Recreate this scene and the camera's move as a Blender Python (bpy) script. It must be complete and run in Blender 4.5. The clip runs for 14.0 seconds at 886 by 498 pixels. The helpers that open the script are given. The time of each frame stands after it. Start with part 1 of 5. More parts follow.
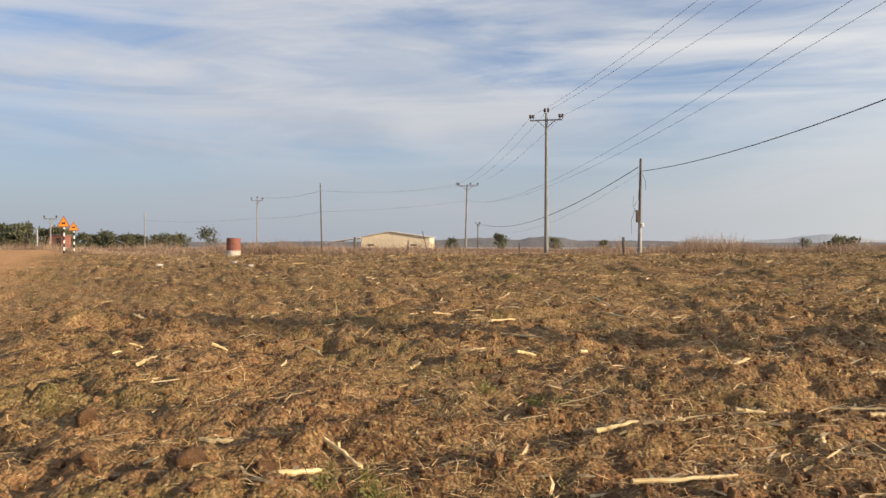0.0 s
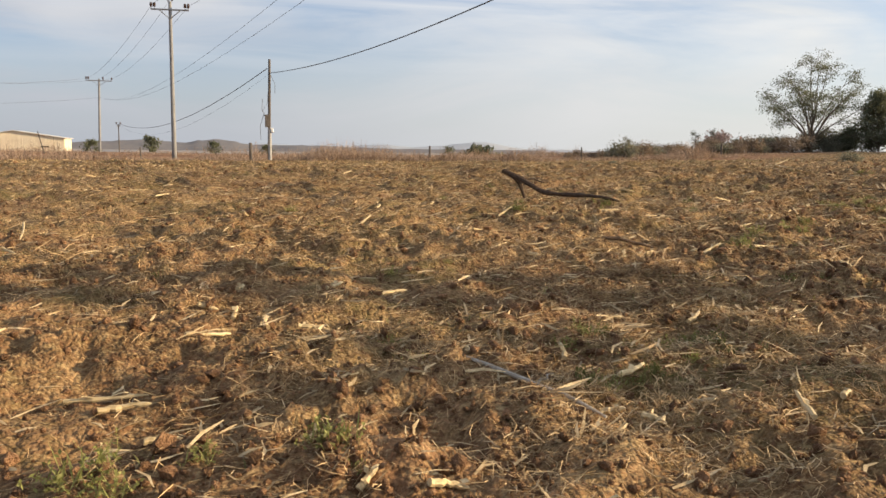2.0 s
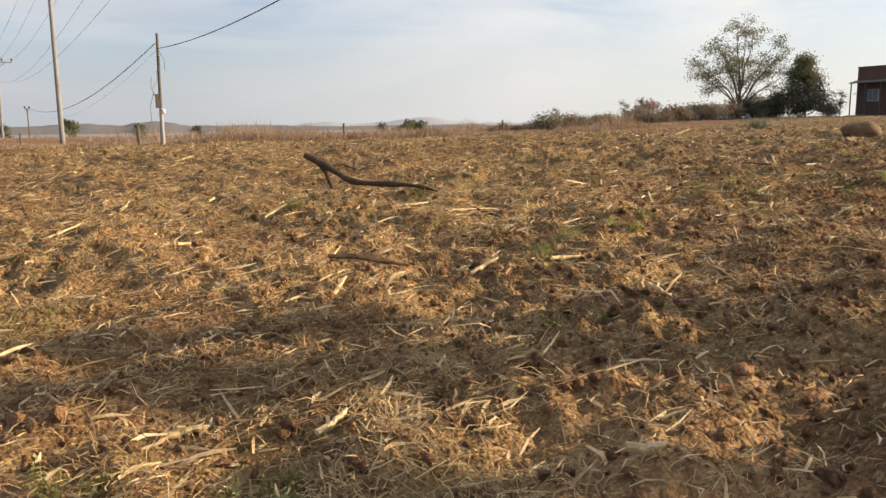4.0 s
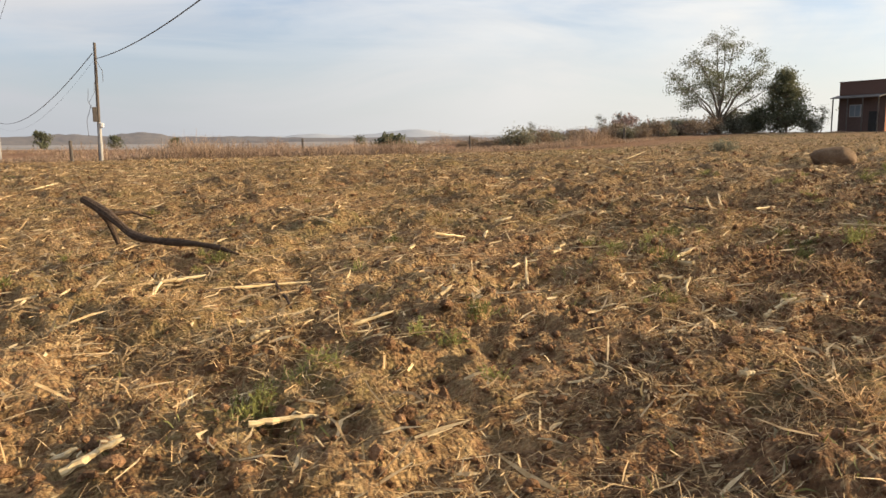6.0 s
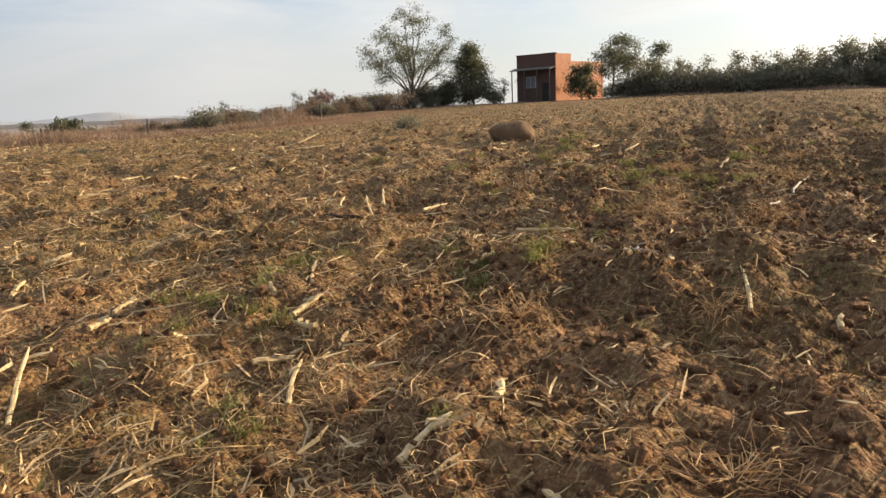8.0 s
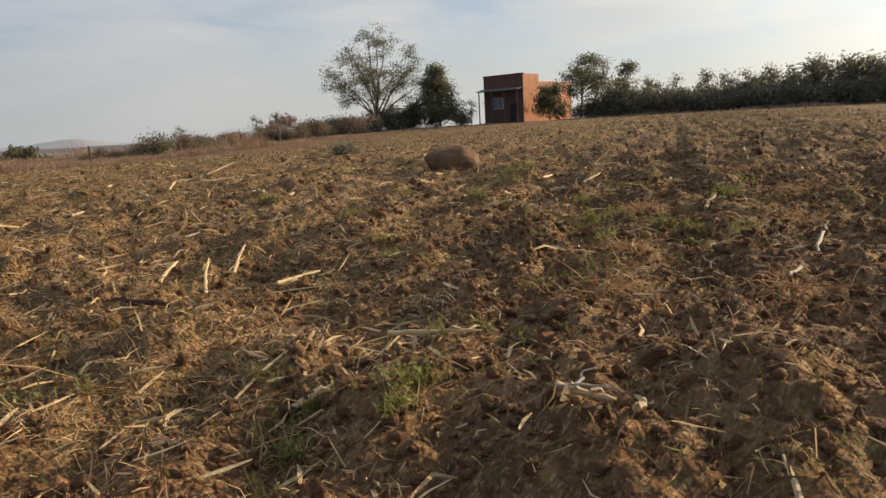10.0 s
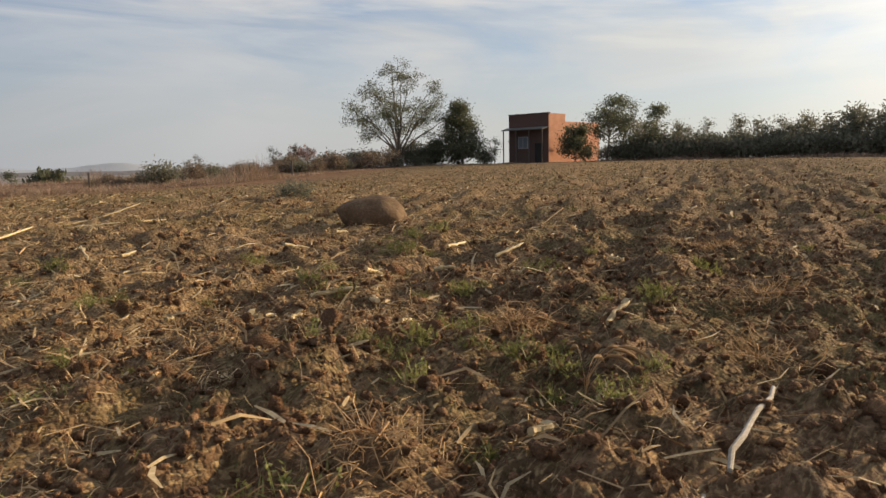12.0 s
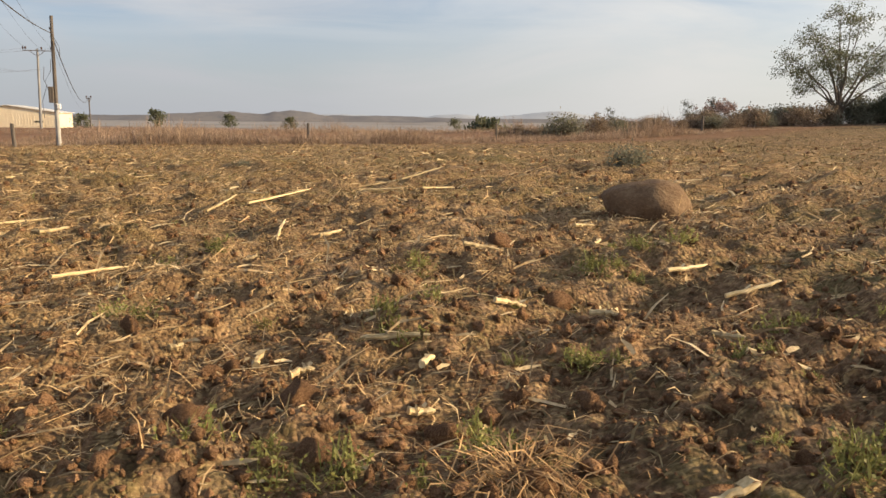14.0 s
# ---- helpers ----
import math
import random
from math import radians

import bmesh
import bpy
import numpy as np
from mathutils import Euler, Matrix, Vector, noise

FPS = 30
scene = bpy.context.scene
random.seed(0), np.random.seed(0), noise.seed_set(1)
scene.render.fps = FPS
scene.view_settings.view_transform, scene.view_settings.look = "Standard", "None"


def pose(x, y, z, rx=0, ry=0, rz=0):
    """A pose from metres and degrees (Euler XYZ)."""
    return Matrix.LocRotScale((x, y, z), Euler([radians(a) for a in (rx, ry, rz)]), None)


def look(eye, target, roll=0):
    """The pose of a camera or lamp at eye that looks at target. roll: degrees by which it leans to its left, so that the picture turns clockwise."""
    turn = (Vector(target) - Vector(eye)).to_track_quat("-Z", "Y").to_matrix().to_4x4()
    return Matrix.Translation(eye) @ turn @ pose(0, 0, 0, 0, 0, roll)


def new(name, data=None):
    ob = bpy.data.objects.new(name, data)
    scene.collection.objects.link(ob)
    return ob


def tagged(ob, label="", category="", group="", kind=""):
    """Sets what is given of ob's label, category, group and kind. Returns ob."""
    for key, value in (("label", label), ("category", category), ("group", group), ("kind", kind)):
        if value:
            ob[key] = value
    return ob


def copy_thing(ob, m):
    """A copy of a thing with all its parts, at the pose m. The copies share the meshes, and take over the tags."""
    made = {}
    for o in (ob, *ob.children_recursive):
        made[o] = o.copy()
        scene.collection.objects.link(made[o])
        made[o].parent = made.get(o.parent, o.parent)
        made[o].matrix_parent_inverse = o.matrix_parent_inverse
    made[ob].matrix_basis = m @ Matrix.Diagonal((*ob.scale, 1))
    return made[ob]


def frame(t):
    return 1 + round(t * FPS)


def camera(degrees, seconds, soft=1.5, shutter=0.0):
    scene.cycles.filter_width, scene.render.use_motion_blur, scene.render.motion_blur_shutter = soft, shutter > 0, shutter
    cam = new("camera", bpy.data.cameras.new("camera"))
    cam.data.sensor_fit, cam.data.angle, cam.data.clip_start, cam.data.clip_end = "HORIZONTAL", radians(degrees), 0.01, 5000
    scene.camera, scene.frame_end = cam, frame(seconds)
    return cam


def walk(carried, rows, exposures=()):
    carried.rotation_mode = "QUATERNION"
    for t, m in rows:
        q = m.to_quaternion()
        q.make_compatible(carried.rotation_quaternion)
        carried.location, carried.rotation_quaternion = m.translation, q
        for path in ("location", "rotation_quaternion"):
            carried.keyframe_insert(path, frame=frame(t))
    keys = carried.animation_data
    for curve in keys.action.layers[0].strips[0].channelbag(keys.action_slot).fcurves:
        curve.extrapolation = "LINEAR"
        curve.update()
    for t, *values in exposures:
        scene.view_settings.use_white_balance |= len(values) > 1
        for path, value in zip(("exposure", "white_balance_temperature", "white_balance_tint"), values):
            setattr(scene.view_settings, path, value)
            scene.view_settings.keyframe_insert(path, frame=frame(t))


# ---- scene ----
cam = camera(59.9, 14.0, soft=1.5)
PATH = [
    (0, (-1.832, -1.857, 1.056), (-1.989, 0.137, 1.037), 0.0),
    (0.5, (-1.1, -1.6, 1.094), (-1.099, 0.394, 0.947), 0.4),
    (1, (-0.317, -1.087, 1.154), (-0.073, 0.891, 0.99), 1.9),
    (1.5, (0.519, -0.713, 1.151), (0.955, 1.231, 0.981), -0.4),
    (2, (1.388, -0.191, 1.186), (2.05, 1.678, 0.927), 0.9),
    (2.5, (2.174, 0.124, 1.153), (2.914, 1.962, 0.875), -0.4),
    (3, (2.935, 0.61, 1.189), (3.689, 2.433, 0.863), -0.4),
    (3.2, (3.27, 0.803, 1.187), (4.055, 2.616, 0.873), -0.2),
    (5.3, (6.563, 2.947, 1.367), (7.323, 4.766, 1.033), -1.3),
    (5.5, (6.853, 3.153, 1.381), (7.611, 4.976, 1.061), -0.3),
    (6, (7.466, 3.596, 1.474), (8.275, 5.401, 1.183), -0.4),
    (6.5, (8.156, 4.088, 1.477), (9.176, 5.774, 1.135), 1.3),
    (7, (8.745, 4.503, 1.51), (9.848, 6.126, 1.122), 0.6),
    (7.5, (9.327, 5.014, 1.562), (10.466, 6.62, 1.21), -2.2),
    (8, (9.943, 5.455, 1.535), (11.337, 6.842, 1.17), -2.3),
    (8.2, (10.155, 5.58, 1.558), (11.59, 6.912, 1.15), -2.2),
    (10.3, (12.734, 6.821, 1.506), (14.179, 8.168, 1.2), -3.0),
    (10.5, (12.977, 6.866, 1.535), (14.383, 8.25, 1.207), -2.4),
    (11, (13.653, 6.995, 1.551), (15.104, 8.349, 1.302), -0.5),
    (11.5, (14.491, 7.081, 1.575), (15.896, 8.487, 1.35), -0.8),
    (12, (15.376, 7.226, 1.606), (16.775, 8.639, 1.387), -1.0),
    (12.5, (16.23, 7.386, 1.592), (17.583, 8.84, 1.359), -1.0),
    (13, (16.946, 7.562, 1.739), (18.195, 9.094, 1.435), -1.3),
    (13.5, (17.608, 7.603, 1.821), (18.765, 9.198, 1.477), -0.1),
    (14, (18.065, 7.85, 1.85), (18.533, 9.765, 1.512), 0.5),
]
walk(cam, [(t, look(eye, target, roll)) for t, eye, target, roll in PATH], [(0, 0.50, 6500, 10), (2.5, 0.70, 6650, 10), (5.5, 0.78, 6900, 10), (6, 0.77, 6800, 10), (7, 0.56, 6800, 10), (8, 0.68, 6750, 10), (10.5, 0.20, 6650, 10), (12.5, 0.22, 6600, 10), (13.5, 0.52, 6700, 10), (14, 0.62, 6850, 10)])

# ---- light ----
SUN_EL, SUN_DIR = radians(16.0), Vector((0.96, -0.28, 0.0)).normalized()
sun_vec = SUN_DIR * math.cos(SUN_EL) + Vector((0, 0, math.sin(SUN_EL)))
sun = new("sun", bpy.data.lights.new("sun", "SUN"))
sun.data.energy, sun.data.angle, sun.data.color = 5.0, radians(0.42), (1.0, 0.77, 0.49)
sun.matrix_world = look(sun_vec * 50, (0, 0, 0))
world = bpy.data.worlds.new("sky")
scene.world = world
world.use_nodes = True


def node(tree, kind, **values):
    n = tree.nodes.new(kind)
    for key, value in values.items():
        n.inputs[key.replace("_", " ")].default_value = value
    return n


def ramp(tree, source, stops):
    n = tree.nodes.new("ShaderNodeValToRGB")
    tree.links.new(source, n.inputs["Fac"])
    while len(n.color_ramp.elements) < len(stops):
        n.color_ramp.elements.new(0.5)
    for e, (p, c) in zip(n.color_ramp.elements, stops):
        e.position, e.color = p, (*c, 1) if len(c) == 3 else c
    return n.outputs["Color"]


def mixed(tree, fac, a, b, blend="MIX"):
    n = tree.nodes.new("ShaderNodeMix")
    n.data_type, n.blend_type = "RGBA", blend
    for socket, value in ((n.inputs["Factor"], fac), (n.inputs[6], a), (n.inputs[7], b)):
        if hasattr(value, "default_value"):
            tree.links.new(value, socket)
        else:
            socket.default_value = value if not isinstance(value, tuple) or len(value) == 4 else (*value, 1)
    return n.outputs[2]


def build_sky():
    tr = world.node_tree
    tr.nodes.clear()
    sky = tr.nodes.new("ShaderNodeTexSky")
    sky.sky_type, sky.sun_disc = "NISHITA", False
    sky.sun_elevation, sky.sun_rotation = SUN_EL, math.atan2(SUN_DIR.x, SUN_DIR.y)
    sky.dust_density, sky.air_density, sky.altitude = 1.2, 1.0, 600
    scaled = mixed(tr, 1.0, sky.outputs["Color"], (0.113, 0.142, 0.186), "MULTIPLY")
    co = tr.nodes.new("ShaderNodeTexCoord")
    sep = tr.nodes.new("ShaderNodeSeparateXYZ")
    tr.links.new(co.outputs["Generated"], sep.inputs[0])
    # thin high cloud, stretched along one direction
    mp = tr.nodes.new("ShaderNodeMapping")
    mp.inputs["Rotation"].default_value = (0, 0, radians(35))
    mp.inputs["Scale"].default_value = (1.3, 3.2, 7.0)
    tr.links.new(co.outputs["Generated"], mp.inputs["Vector"])
    cl = node(tr, "ShaderNodeTexNoise", Scale=1.5, Detail=8.0, Roughness=0.55, Distortion=0.7)
    tr.links.new(mp.outputs[0], cl.inputs["Vector"])
    mask = ramp(tr, cl.outputs["Fac"], [(0.38, (0.08, 0.08, 0.08)), (0.66, (0.88, 0.88, 0.88))])
    # cloud and haze grow brighter towards the sun
    dot = tr.nodes.new("ShaderNodeVectorMath")
    dot.operation = "DOT_PRODUCT"
    tr.links.new(co.outputs["Generated"], dot.inputs[0])
    dot.inputs[1].default_value = sun_vec
    near = tr.nodes.new("ShaderNodeMapRange")
    near.inputs["From Min"].default_value = -1.0
    tr.links.new(dot.outputs["Value"], near.inputs["Value"])
    glow = ramp(tr, near.outputs[0], [(0.15, (0.68, 0.70, 0.76)), (0.5, (0.82, 0.83, 0.86)), (0.75, (0.98, 0.98, 0.97)), (0.86, (1.12, 1.11, 1.06)), (0.92, (1.5, 1.45, 1.34)), (0.97, (2.2, 2.1, 1.85))])
    c1 = mixed(tr, mask, scaled, glow)
    haze = ramp(tr, sep.outputs["Z"], [(0.0, (0.95, 0.95, 0.95)), (0.10, (0.62, 0.62, 0.62)), (0.22, (0.16, 0.16, 0.16)), (0.5, (0.0, 0.0, 0.0))])
    hglow = ramp(tr, near.outputs[0], [(0.15, (0.46, 0.50, 0.58)), (0.4, (0.53, 0.56, 0.62)), (0.62, (0.76, 0.77, 0.78)), (0.78, (0.84, 0.835, 0.81)), (0.87, (1.0, 0.985, 0.93)), (0.92, (1.32, 1.27, 1.16)), (0.97, (1.9, 1.8, 1.55))])
    c2 = mixed(tr, haze, c1, hglow)
    # low streaks of cloud above the haze
    mp2 = tr.nodes.new("ShaderNodeMapping")
    mp2.inputs["Scale"].default_value = (1.6, 1.6, 13.0)
    tr.links.new(co.outputs["Generated"], mp2.inputs["Vector"])
    st = node(tr, "ShaderNodeTexNoise", Scale=1.3, Detail=7.0, Roughness=0.55, Distortion=0.9)
    tr.links.new(mp2.outputs[0], st.inputs["Vector"])
    high = ramp(tr, sep.outputs["Z"], [(0.07, (0, 0, 0)), (0.20, (0.75, 0.75, 0.75)), (0.45, (0.25, 0.25, 0.25))])
    streak = mixed(tr, 1.0, ramp(tr, st.outputs["Fac"], [(0.42, (0, 0, 0)), (0.64, (1, 1, 1))]), high, "MULTIPLY")
    gap = mixed(tr, 1.0, ramp(tr, st.outputs["Fac"], [(0.34, (0.9, 0.9, 0.9)), (0.50, (0, 0, 0))]), high, "MULTIPLY")
    c2 = mixed(tr, streak, c2, mixed(tr, 1.0, glow, (1.12, 1.11, 1.08), "MULTIPLY"))
    c2 = mixed(tr, gap, c2, mixed(tr, 1.0, c2, (0.78, 0.86, 0.94), "MULTIPLY"))
    bg = node(tr, "ShaderNodeBackground", Strength=0.60)
    tr.links.new(c2, bg.inputs["Color"])
    out = tr.nodes.new("ShaderNodeOutputWorld")
    tr.links.new(bg.outputs[0], out.inputs["Surface"])


build_sky()


# ---- materials ----
def material(name, stops, scale, rough=0.9, bump=0.3, fine=6.0, translucent=0.0, vary="", amount=0.35, metal=0.0, depth=0.02, stretch=None):
    """Noise at two scales through a colour ramp, with bump; vary: object or island brightness."""
    m = bpy.data.materials.new(name)
    m.use_nodes = True
    tr = m.node_tree
    bs = tr.nodes["Principled BSDF"]
    co = tr.nodes.new("ShaderNodeTexCoord")
    vec = co.outputs["Object"]
    if stretch:
        mp = tr.nodes.new("ShaderNodeMapping")
        mp.inputs["Scale"].default_value = stretch
        tr.links.new(vec, mp.inputs["Vector"])
        vec = mp.outputs[0]
    big = node(tr, "ShaderNodeTexNoise", Scale=scale, Detail=5.0, Roughness=0.6)
    small = node(tr, "ShaderNodeTexNoise", Scale=scale * fine, Detail=4.0, Roughness=0.65)
    for n in (big, small):
        tr.links.new(vec, n.inputs["Vector"])
    both = mixed(tr, 0.45, big.outputs["Fac"], small.outputs["Fac"])
    col = ramp(tr, both, stops)
    if vary:
        if vary == "object":
            src = tr.nodes.new("ShaderNodeObjectInfo").outputs["Random"]
        else:
            src = tr.nodes.new("ShaderNodeNewGeometry").outputs["Random Per Island"]
        shade = ramp(tr, src, [(0.0, (1 - amount,) * 3), (1.0, (1 + amount,) * 3)])
        col = mixed(tr, 1.0, col, shade, "MULTIPLY")
    tr.links.new(col, bs.inputs["Base Color"])
    bs.inputs["Roughness"].default_value, bs.inputs["Metallic"].default_value = rough, metal
    bs.inputs["Specular IOR Level"].default_value = 0.25
    if bump:
        b = node(tr, "ShaderNodeBump", Strength=bump, Distance=depth)
        tr.links.new(small.outputs["Fac"], b.inputs["Height"])
        tr.links.new(b.outputs[0], bs.inputs["Normal"])
    if translucent:
        tl = tr.nodes.new("ShaderNodeBsdfTranslucent")
        tr.links.new(col, tl.inputs["Color"])
        mx = node(tr, "ShaderNodeMixShader", Fac=translucent)
        tr.links.new(bs.outputs[0], mx.inputs[1])
        tr.links.new(tl.outputs[0], mx.inputs[2])
        tr.links.new(mx.outputs[0], tr.nodes["Material Output"].inputs["Surface"])
    return m


def ground_material():
    m = bpy.data.materials.new("ploughed_soil")
    m.use_nodes = True
    tr = m.node_tree
    bs = tr.nodes["Principled BSDF"]
    co = tr.nodes.new("ShaderNodeTexCoord").outputs["Object"]

    def tex(scale, detail=6.0, rough=0.6):
        n = node(tr, "ShaderNodeTexNoise", Scale=scale, Detail=detail, Roughness=rough)
        tr.links.new(co, n.inputs["Vector"])
        return n.outputs["Fac"]

    soil = ramp(tr, mixed(tr, 0.5, tex(1.4), tex(19.0)), [(0.36, (0.062, 0.033, 0.018)), (0.5, (0.168, 0.089, 0.044)), (0.64, (0.37, 0.208, 0.106))])
    # the soil turns from red to yellowish brown towards the east
    where = tr.nodes.new("ShaderNodeSeparateXYZ")
    tr.links.new(co, where.inputs[0])
    east = tr.nodes.new("ShaderNodeMapRange")
    east.inputs["From Min"].default_value, east.inputs["From Max"].default_value = 13.0, 18.0
    tr.links.new(where.outputs["X"], east.inputs["Value"])
    soil = mixed(tr, east.outputs[0], soil, ramp(tr, mixed(tr, 0.5, tex(1.7), tex(21.0)), [(0.36, (0.058, 0.036, 0.021)), (0.5, (0.165, 0.100, 0.055)), (0.64, (0.40, 0.255, 0.145))]))
    straw = ramp(tr, mixed(tr, 0.6, tex(6.0), tex(70.0)), [(0.38, (0.13, 0.078, 0.033)), (0.5, (0.34, 0.22, 0.10)), (0.62, (0.62, 0.46, 0.24))])
    zone = tr.nodes.new("ShaderNodeAttribute")
    zone.attribute_name = "zone"
    litter = ramp(tr, mixed(tr, 0.55, tex(0.55), tex(9.0)), [(0.41, (0, 0, 0)), (0.60, (0.75, 0.75, 0.75))])
    litter = mixed(tr, zone.outputs["Alpha"], (0.0, 0.0, 0.0), litter)
    col = mixed(tr, litter, soil, straw)
    for turn, seed in ((0.5, 3.0), (2.1, 9.0), (1.2, 17.0)):      # loose fibres lying about
        mp = tr.nodes.new("ShaderNodeMapping")
        mp.inputs["Rotation"].default_value, mp.inputs["Location"].default_value = (0, 0, turn), (seed, seed, 0)
        mp.inputs["Scale"].default_value = (0.16, 1.0, 0.6)
        tr.links.new(co, mp.inputs["Vector"])
        fibre = node(tr, "ShaderNodeTexNoise", Scale=42.0, Detail=2.0, Roughness=0.5, Distortion=0.6)
        tr.links.new(mp.outputs[0], fibre.inputs["Vector"])
        col = mixed(tr, ramp(tr, fibre.outputs["Fac"], [(0.60, (0, 0, 0)), (0.68, (0.42, 0.42, 0.42))]), col, (0.55, 0.40, 0.20))
    green = ramp(tr, mixed(tr, 0.4, tex(0.42), tex(7.0)), [(0.49, (0, 0, 0)), (0.63, (0.5, 0.5, 0.5))])
    col = mixed(tr, green, col, (0.13, 0.13, 0.045))
    sep = tr.nodes.new("ShaderNodeSeparateColor")
    tr.links.new(zone.outputs["Color"], sep.inputs[0])
    dirt = ramp(tr, mixed(tr, 0.5, tex(0.8), tex(14.0)), [(0.35, (0.42, 0.22, 0.10)), (0.65, (0.62, 0.37, 0.19))])
    col = mixed(tr, sep.outputs[0], col, dirt)
    scrub = ramp(tr, mixed(tr, 0.5, tex(0.05), tex(0.6)), [(0.35, (0.16, 0.085, 0.05)), (0.55, (0.27, 0.155, 0.09)), (0.7, (0.20, 0.16, 0.085))])
    col = mixed(tr, sep.outputs[1], col, scrub)
    # Far land fades to grey: haze painted into the ground colour.
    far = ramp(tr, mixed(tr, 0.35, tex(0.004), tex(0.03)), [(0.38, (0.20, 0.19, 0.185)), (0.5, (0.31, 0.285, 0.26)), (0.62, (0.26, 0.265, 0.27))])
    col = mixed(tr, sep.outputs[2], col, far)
    tr.links.new(col, bs.inputs["Base Color"])
    bs.inputs["Roughness"].default_value = 0.95
    bs.inputs["Specular IOR Level"].default_value = 0.15
    b = node(tr, "ShaderNodeBump", Strength=1.0, Distance=0.085)
    crumbs = []
    for scale in (15.0, 36.0):
        vo = node(tr, "ShaderNodeTexVoronoi", Scale=scale, Randomness=1.0)
        tr.links.new(co, vo.inputs["Vector"])
        crumbs.append(ramp(tr, vo.outputs["Distance"], [(0.0, (1, 1, 1)), (0.75, (0, 0, 0))]))
    crumb = mixed(tr, 0.4, crumbs[0], crumbs[1])
    tr.links.new(mixed(tr, 0.5, crumb, mixed(tr, 0.4, tex(14.0), tex(55.0))), b.inputs["Height"])
    tr.links.new(b.outputs[0], bs.inputs["Normal"])
    return m


M_GROUND = ground_material()
M_CLOD = material("clod_soil", [(0.32, (0.105, 0.056, 0.029)), (0.5, (0.235, 0.128, 0.065)), (0.68, (0.44, 0.258, 0.138))], 9.0, 0.95, 1.0, 6, vary="island", amount=0.35, depth=0.05)
M_STRAW = material("dry_straw", [(0.35, (0.28, 0.178, 0.085)), (0.55, (0.475, 0.33, 0.168)), (0.7, (0.76, 0.60, 0.36))], 2.0, 0.7, 0, 8, 0.06, "island", 0.5)
M_HUSK = material("husk", [(0.35, (0.40, 0.28, 0.14)), (0.6, (0.72, 0.57, 0.34))], 9.0, 0.7, 0.2, 6, 0.2, "island", 0.4)
M_STALK = material("corn_stalk_skin", [(0.33, (0.38, 0.27, 0.13)), (0.5, (0.60, 0.46, 0.25)), (0.68, (0.76, 0.63, 0.40))], 7.0, 0.6, 0.3, 5, 0, "object", 0.25, stretch=(0.4, 3, 3), depth=0.004)
M_BLEACH = material("bleached_wood", [(0.35, (0.28, 0.235, 0.18)), (0.6, (0.52, 0.47, 0.39))], 8.0, 0.7, 0.4, 5, stretch=(0.5, 3, 3), depth=0.005)
M_WEED = material("weed_leaf", [(0.35, (0.16, 0.165, 0.05)), (0.6, (0.30, 0.29, 0.10))], 12.0, 0.6, 0, 4, 0.35, "object", 0.4)
M_SHOOT = material("olive_shoot", [(0.35, (0.10, 0.105, 0.03)), (0.6, (0.21, 0.20, 0.065))], 1.0, 0.6, 0, 6, 0.25, "island", 0.45)
M_TUFT = material("dry_grass", [(0.35, (0.34, 0.19, 0.085)), (0.6, (0.58, 0.38, 0.185))], 1.2, 0.75, 0, 6, 0.15, "island", 0.4)
M_STUBBLE = material("dull_stubble", [(0.35, (0.13, 0.10, 0.052)), (0.5, (0.20, 0.155, 0.08)), (0.66, (0.33, 0.26, 0.145))], 0.5, 0.85, 0, 9, 0.1, "island", 0.4)
M_REED = material("rusty_grass", [(0.35, (0.22, 0.155, 0.115)), (0.5, (0.33, 0.24, 0.17)), (0.66, (0.55, 0.41, 0.29))], 0.16, 0.8, 0, 9, 0.3, "island", 0.4)
# Both leaf colours are lightened to paint in the haze over distant foliage.
M_LEAF = material("tree_leaf", [(0.35, (0.10, 0.112, 0.07)), (0.65, (0.20, 0.205, 0.13))], 0.6, 0.85, 0, 6, 0.5, "island", 0.22)
M_LEAF2 = material("haze_pale_leaf", [(0.35, (0.15, 0.15, 0.11)), (0.65, (0.26, 0.25, 0.18))], 0.5, 0.85, 0, 6, 0.5, "island", 0.22)
M_SCRUB = material("dry_scrub_leaf", [(0.35, (0.15, 0.115, 0.085)), (0.65, (0.28, 0.215, 0.155))], 0.6, 0.8, 0, 6, 0.35, "island", 0.22)
M_BARK = material("bark", [(0.35, (0.09, 0.07, 0.055)), (0.65, (0.22, 0.18, 0.145))], 6.0, 0.95, 0.8, 4, stretch=(3, 3, 0.6))
M_PLUME = material("pink_plume", [(0.35, (0.42, 0.27, 0.21)), (0.6, (0.66, 0.47, 0.38))], 0.5, 0.8, 0, 6, 0.4, "island", 0.3)
M_LOG = material("dark_dead_wood", [(0.35, (0.05, 0.034, 0.024)), (0.55, (0.10, 0.066, 0.044)), (0.7, (0.19, 0.135, 0.09))], 8.0, 0.9, 0.8, 5, stretch=(0.4, 3, 3))
M_ROCK = material("earthy_boulder", [(0.32, (0.11, 0.066, 0.037)), (0.5, (0.16, 0.10, 0.057)), (0.7, (0.27, 0.185, 0.11))], 4.0, 0.95, 0.8, 7)
M_CONC = material("weathered_concrete", [(0.35, (0.185, 0.185, 0.185)), (0.6, (0.30, 0.30, 0.30))], 2.0, 0.9, 0.3, 9, stretch=(3, 3, 0.5))
M_CONC2 = material("pale_concrete_foot", [(0.35, (0.29, 0.285, 0.27)), (0.6, (0.42, 0.41, 0.39))], 3.0, 0.9, 0.3, 9)
M_WOODP = material("grey_post_wood", [(0.35, (0.07, 0.06, 0.052)), (0.6, (0.15, 0.13, 0.115))], 5.0, 0.9, 0.6, 5, stretch=(3, 3, 0.5))
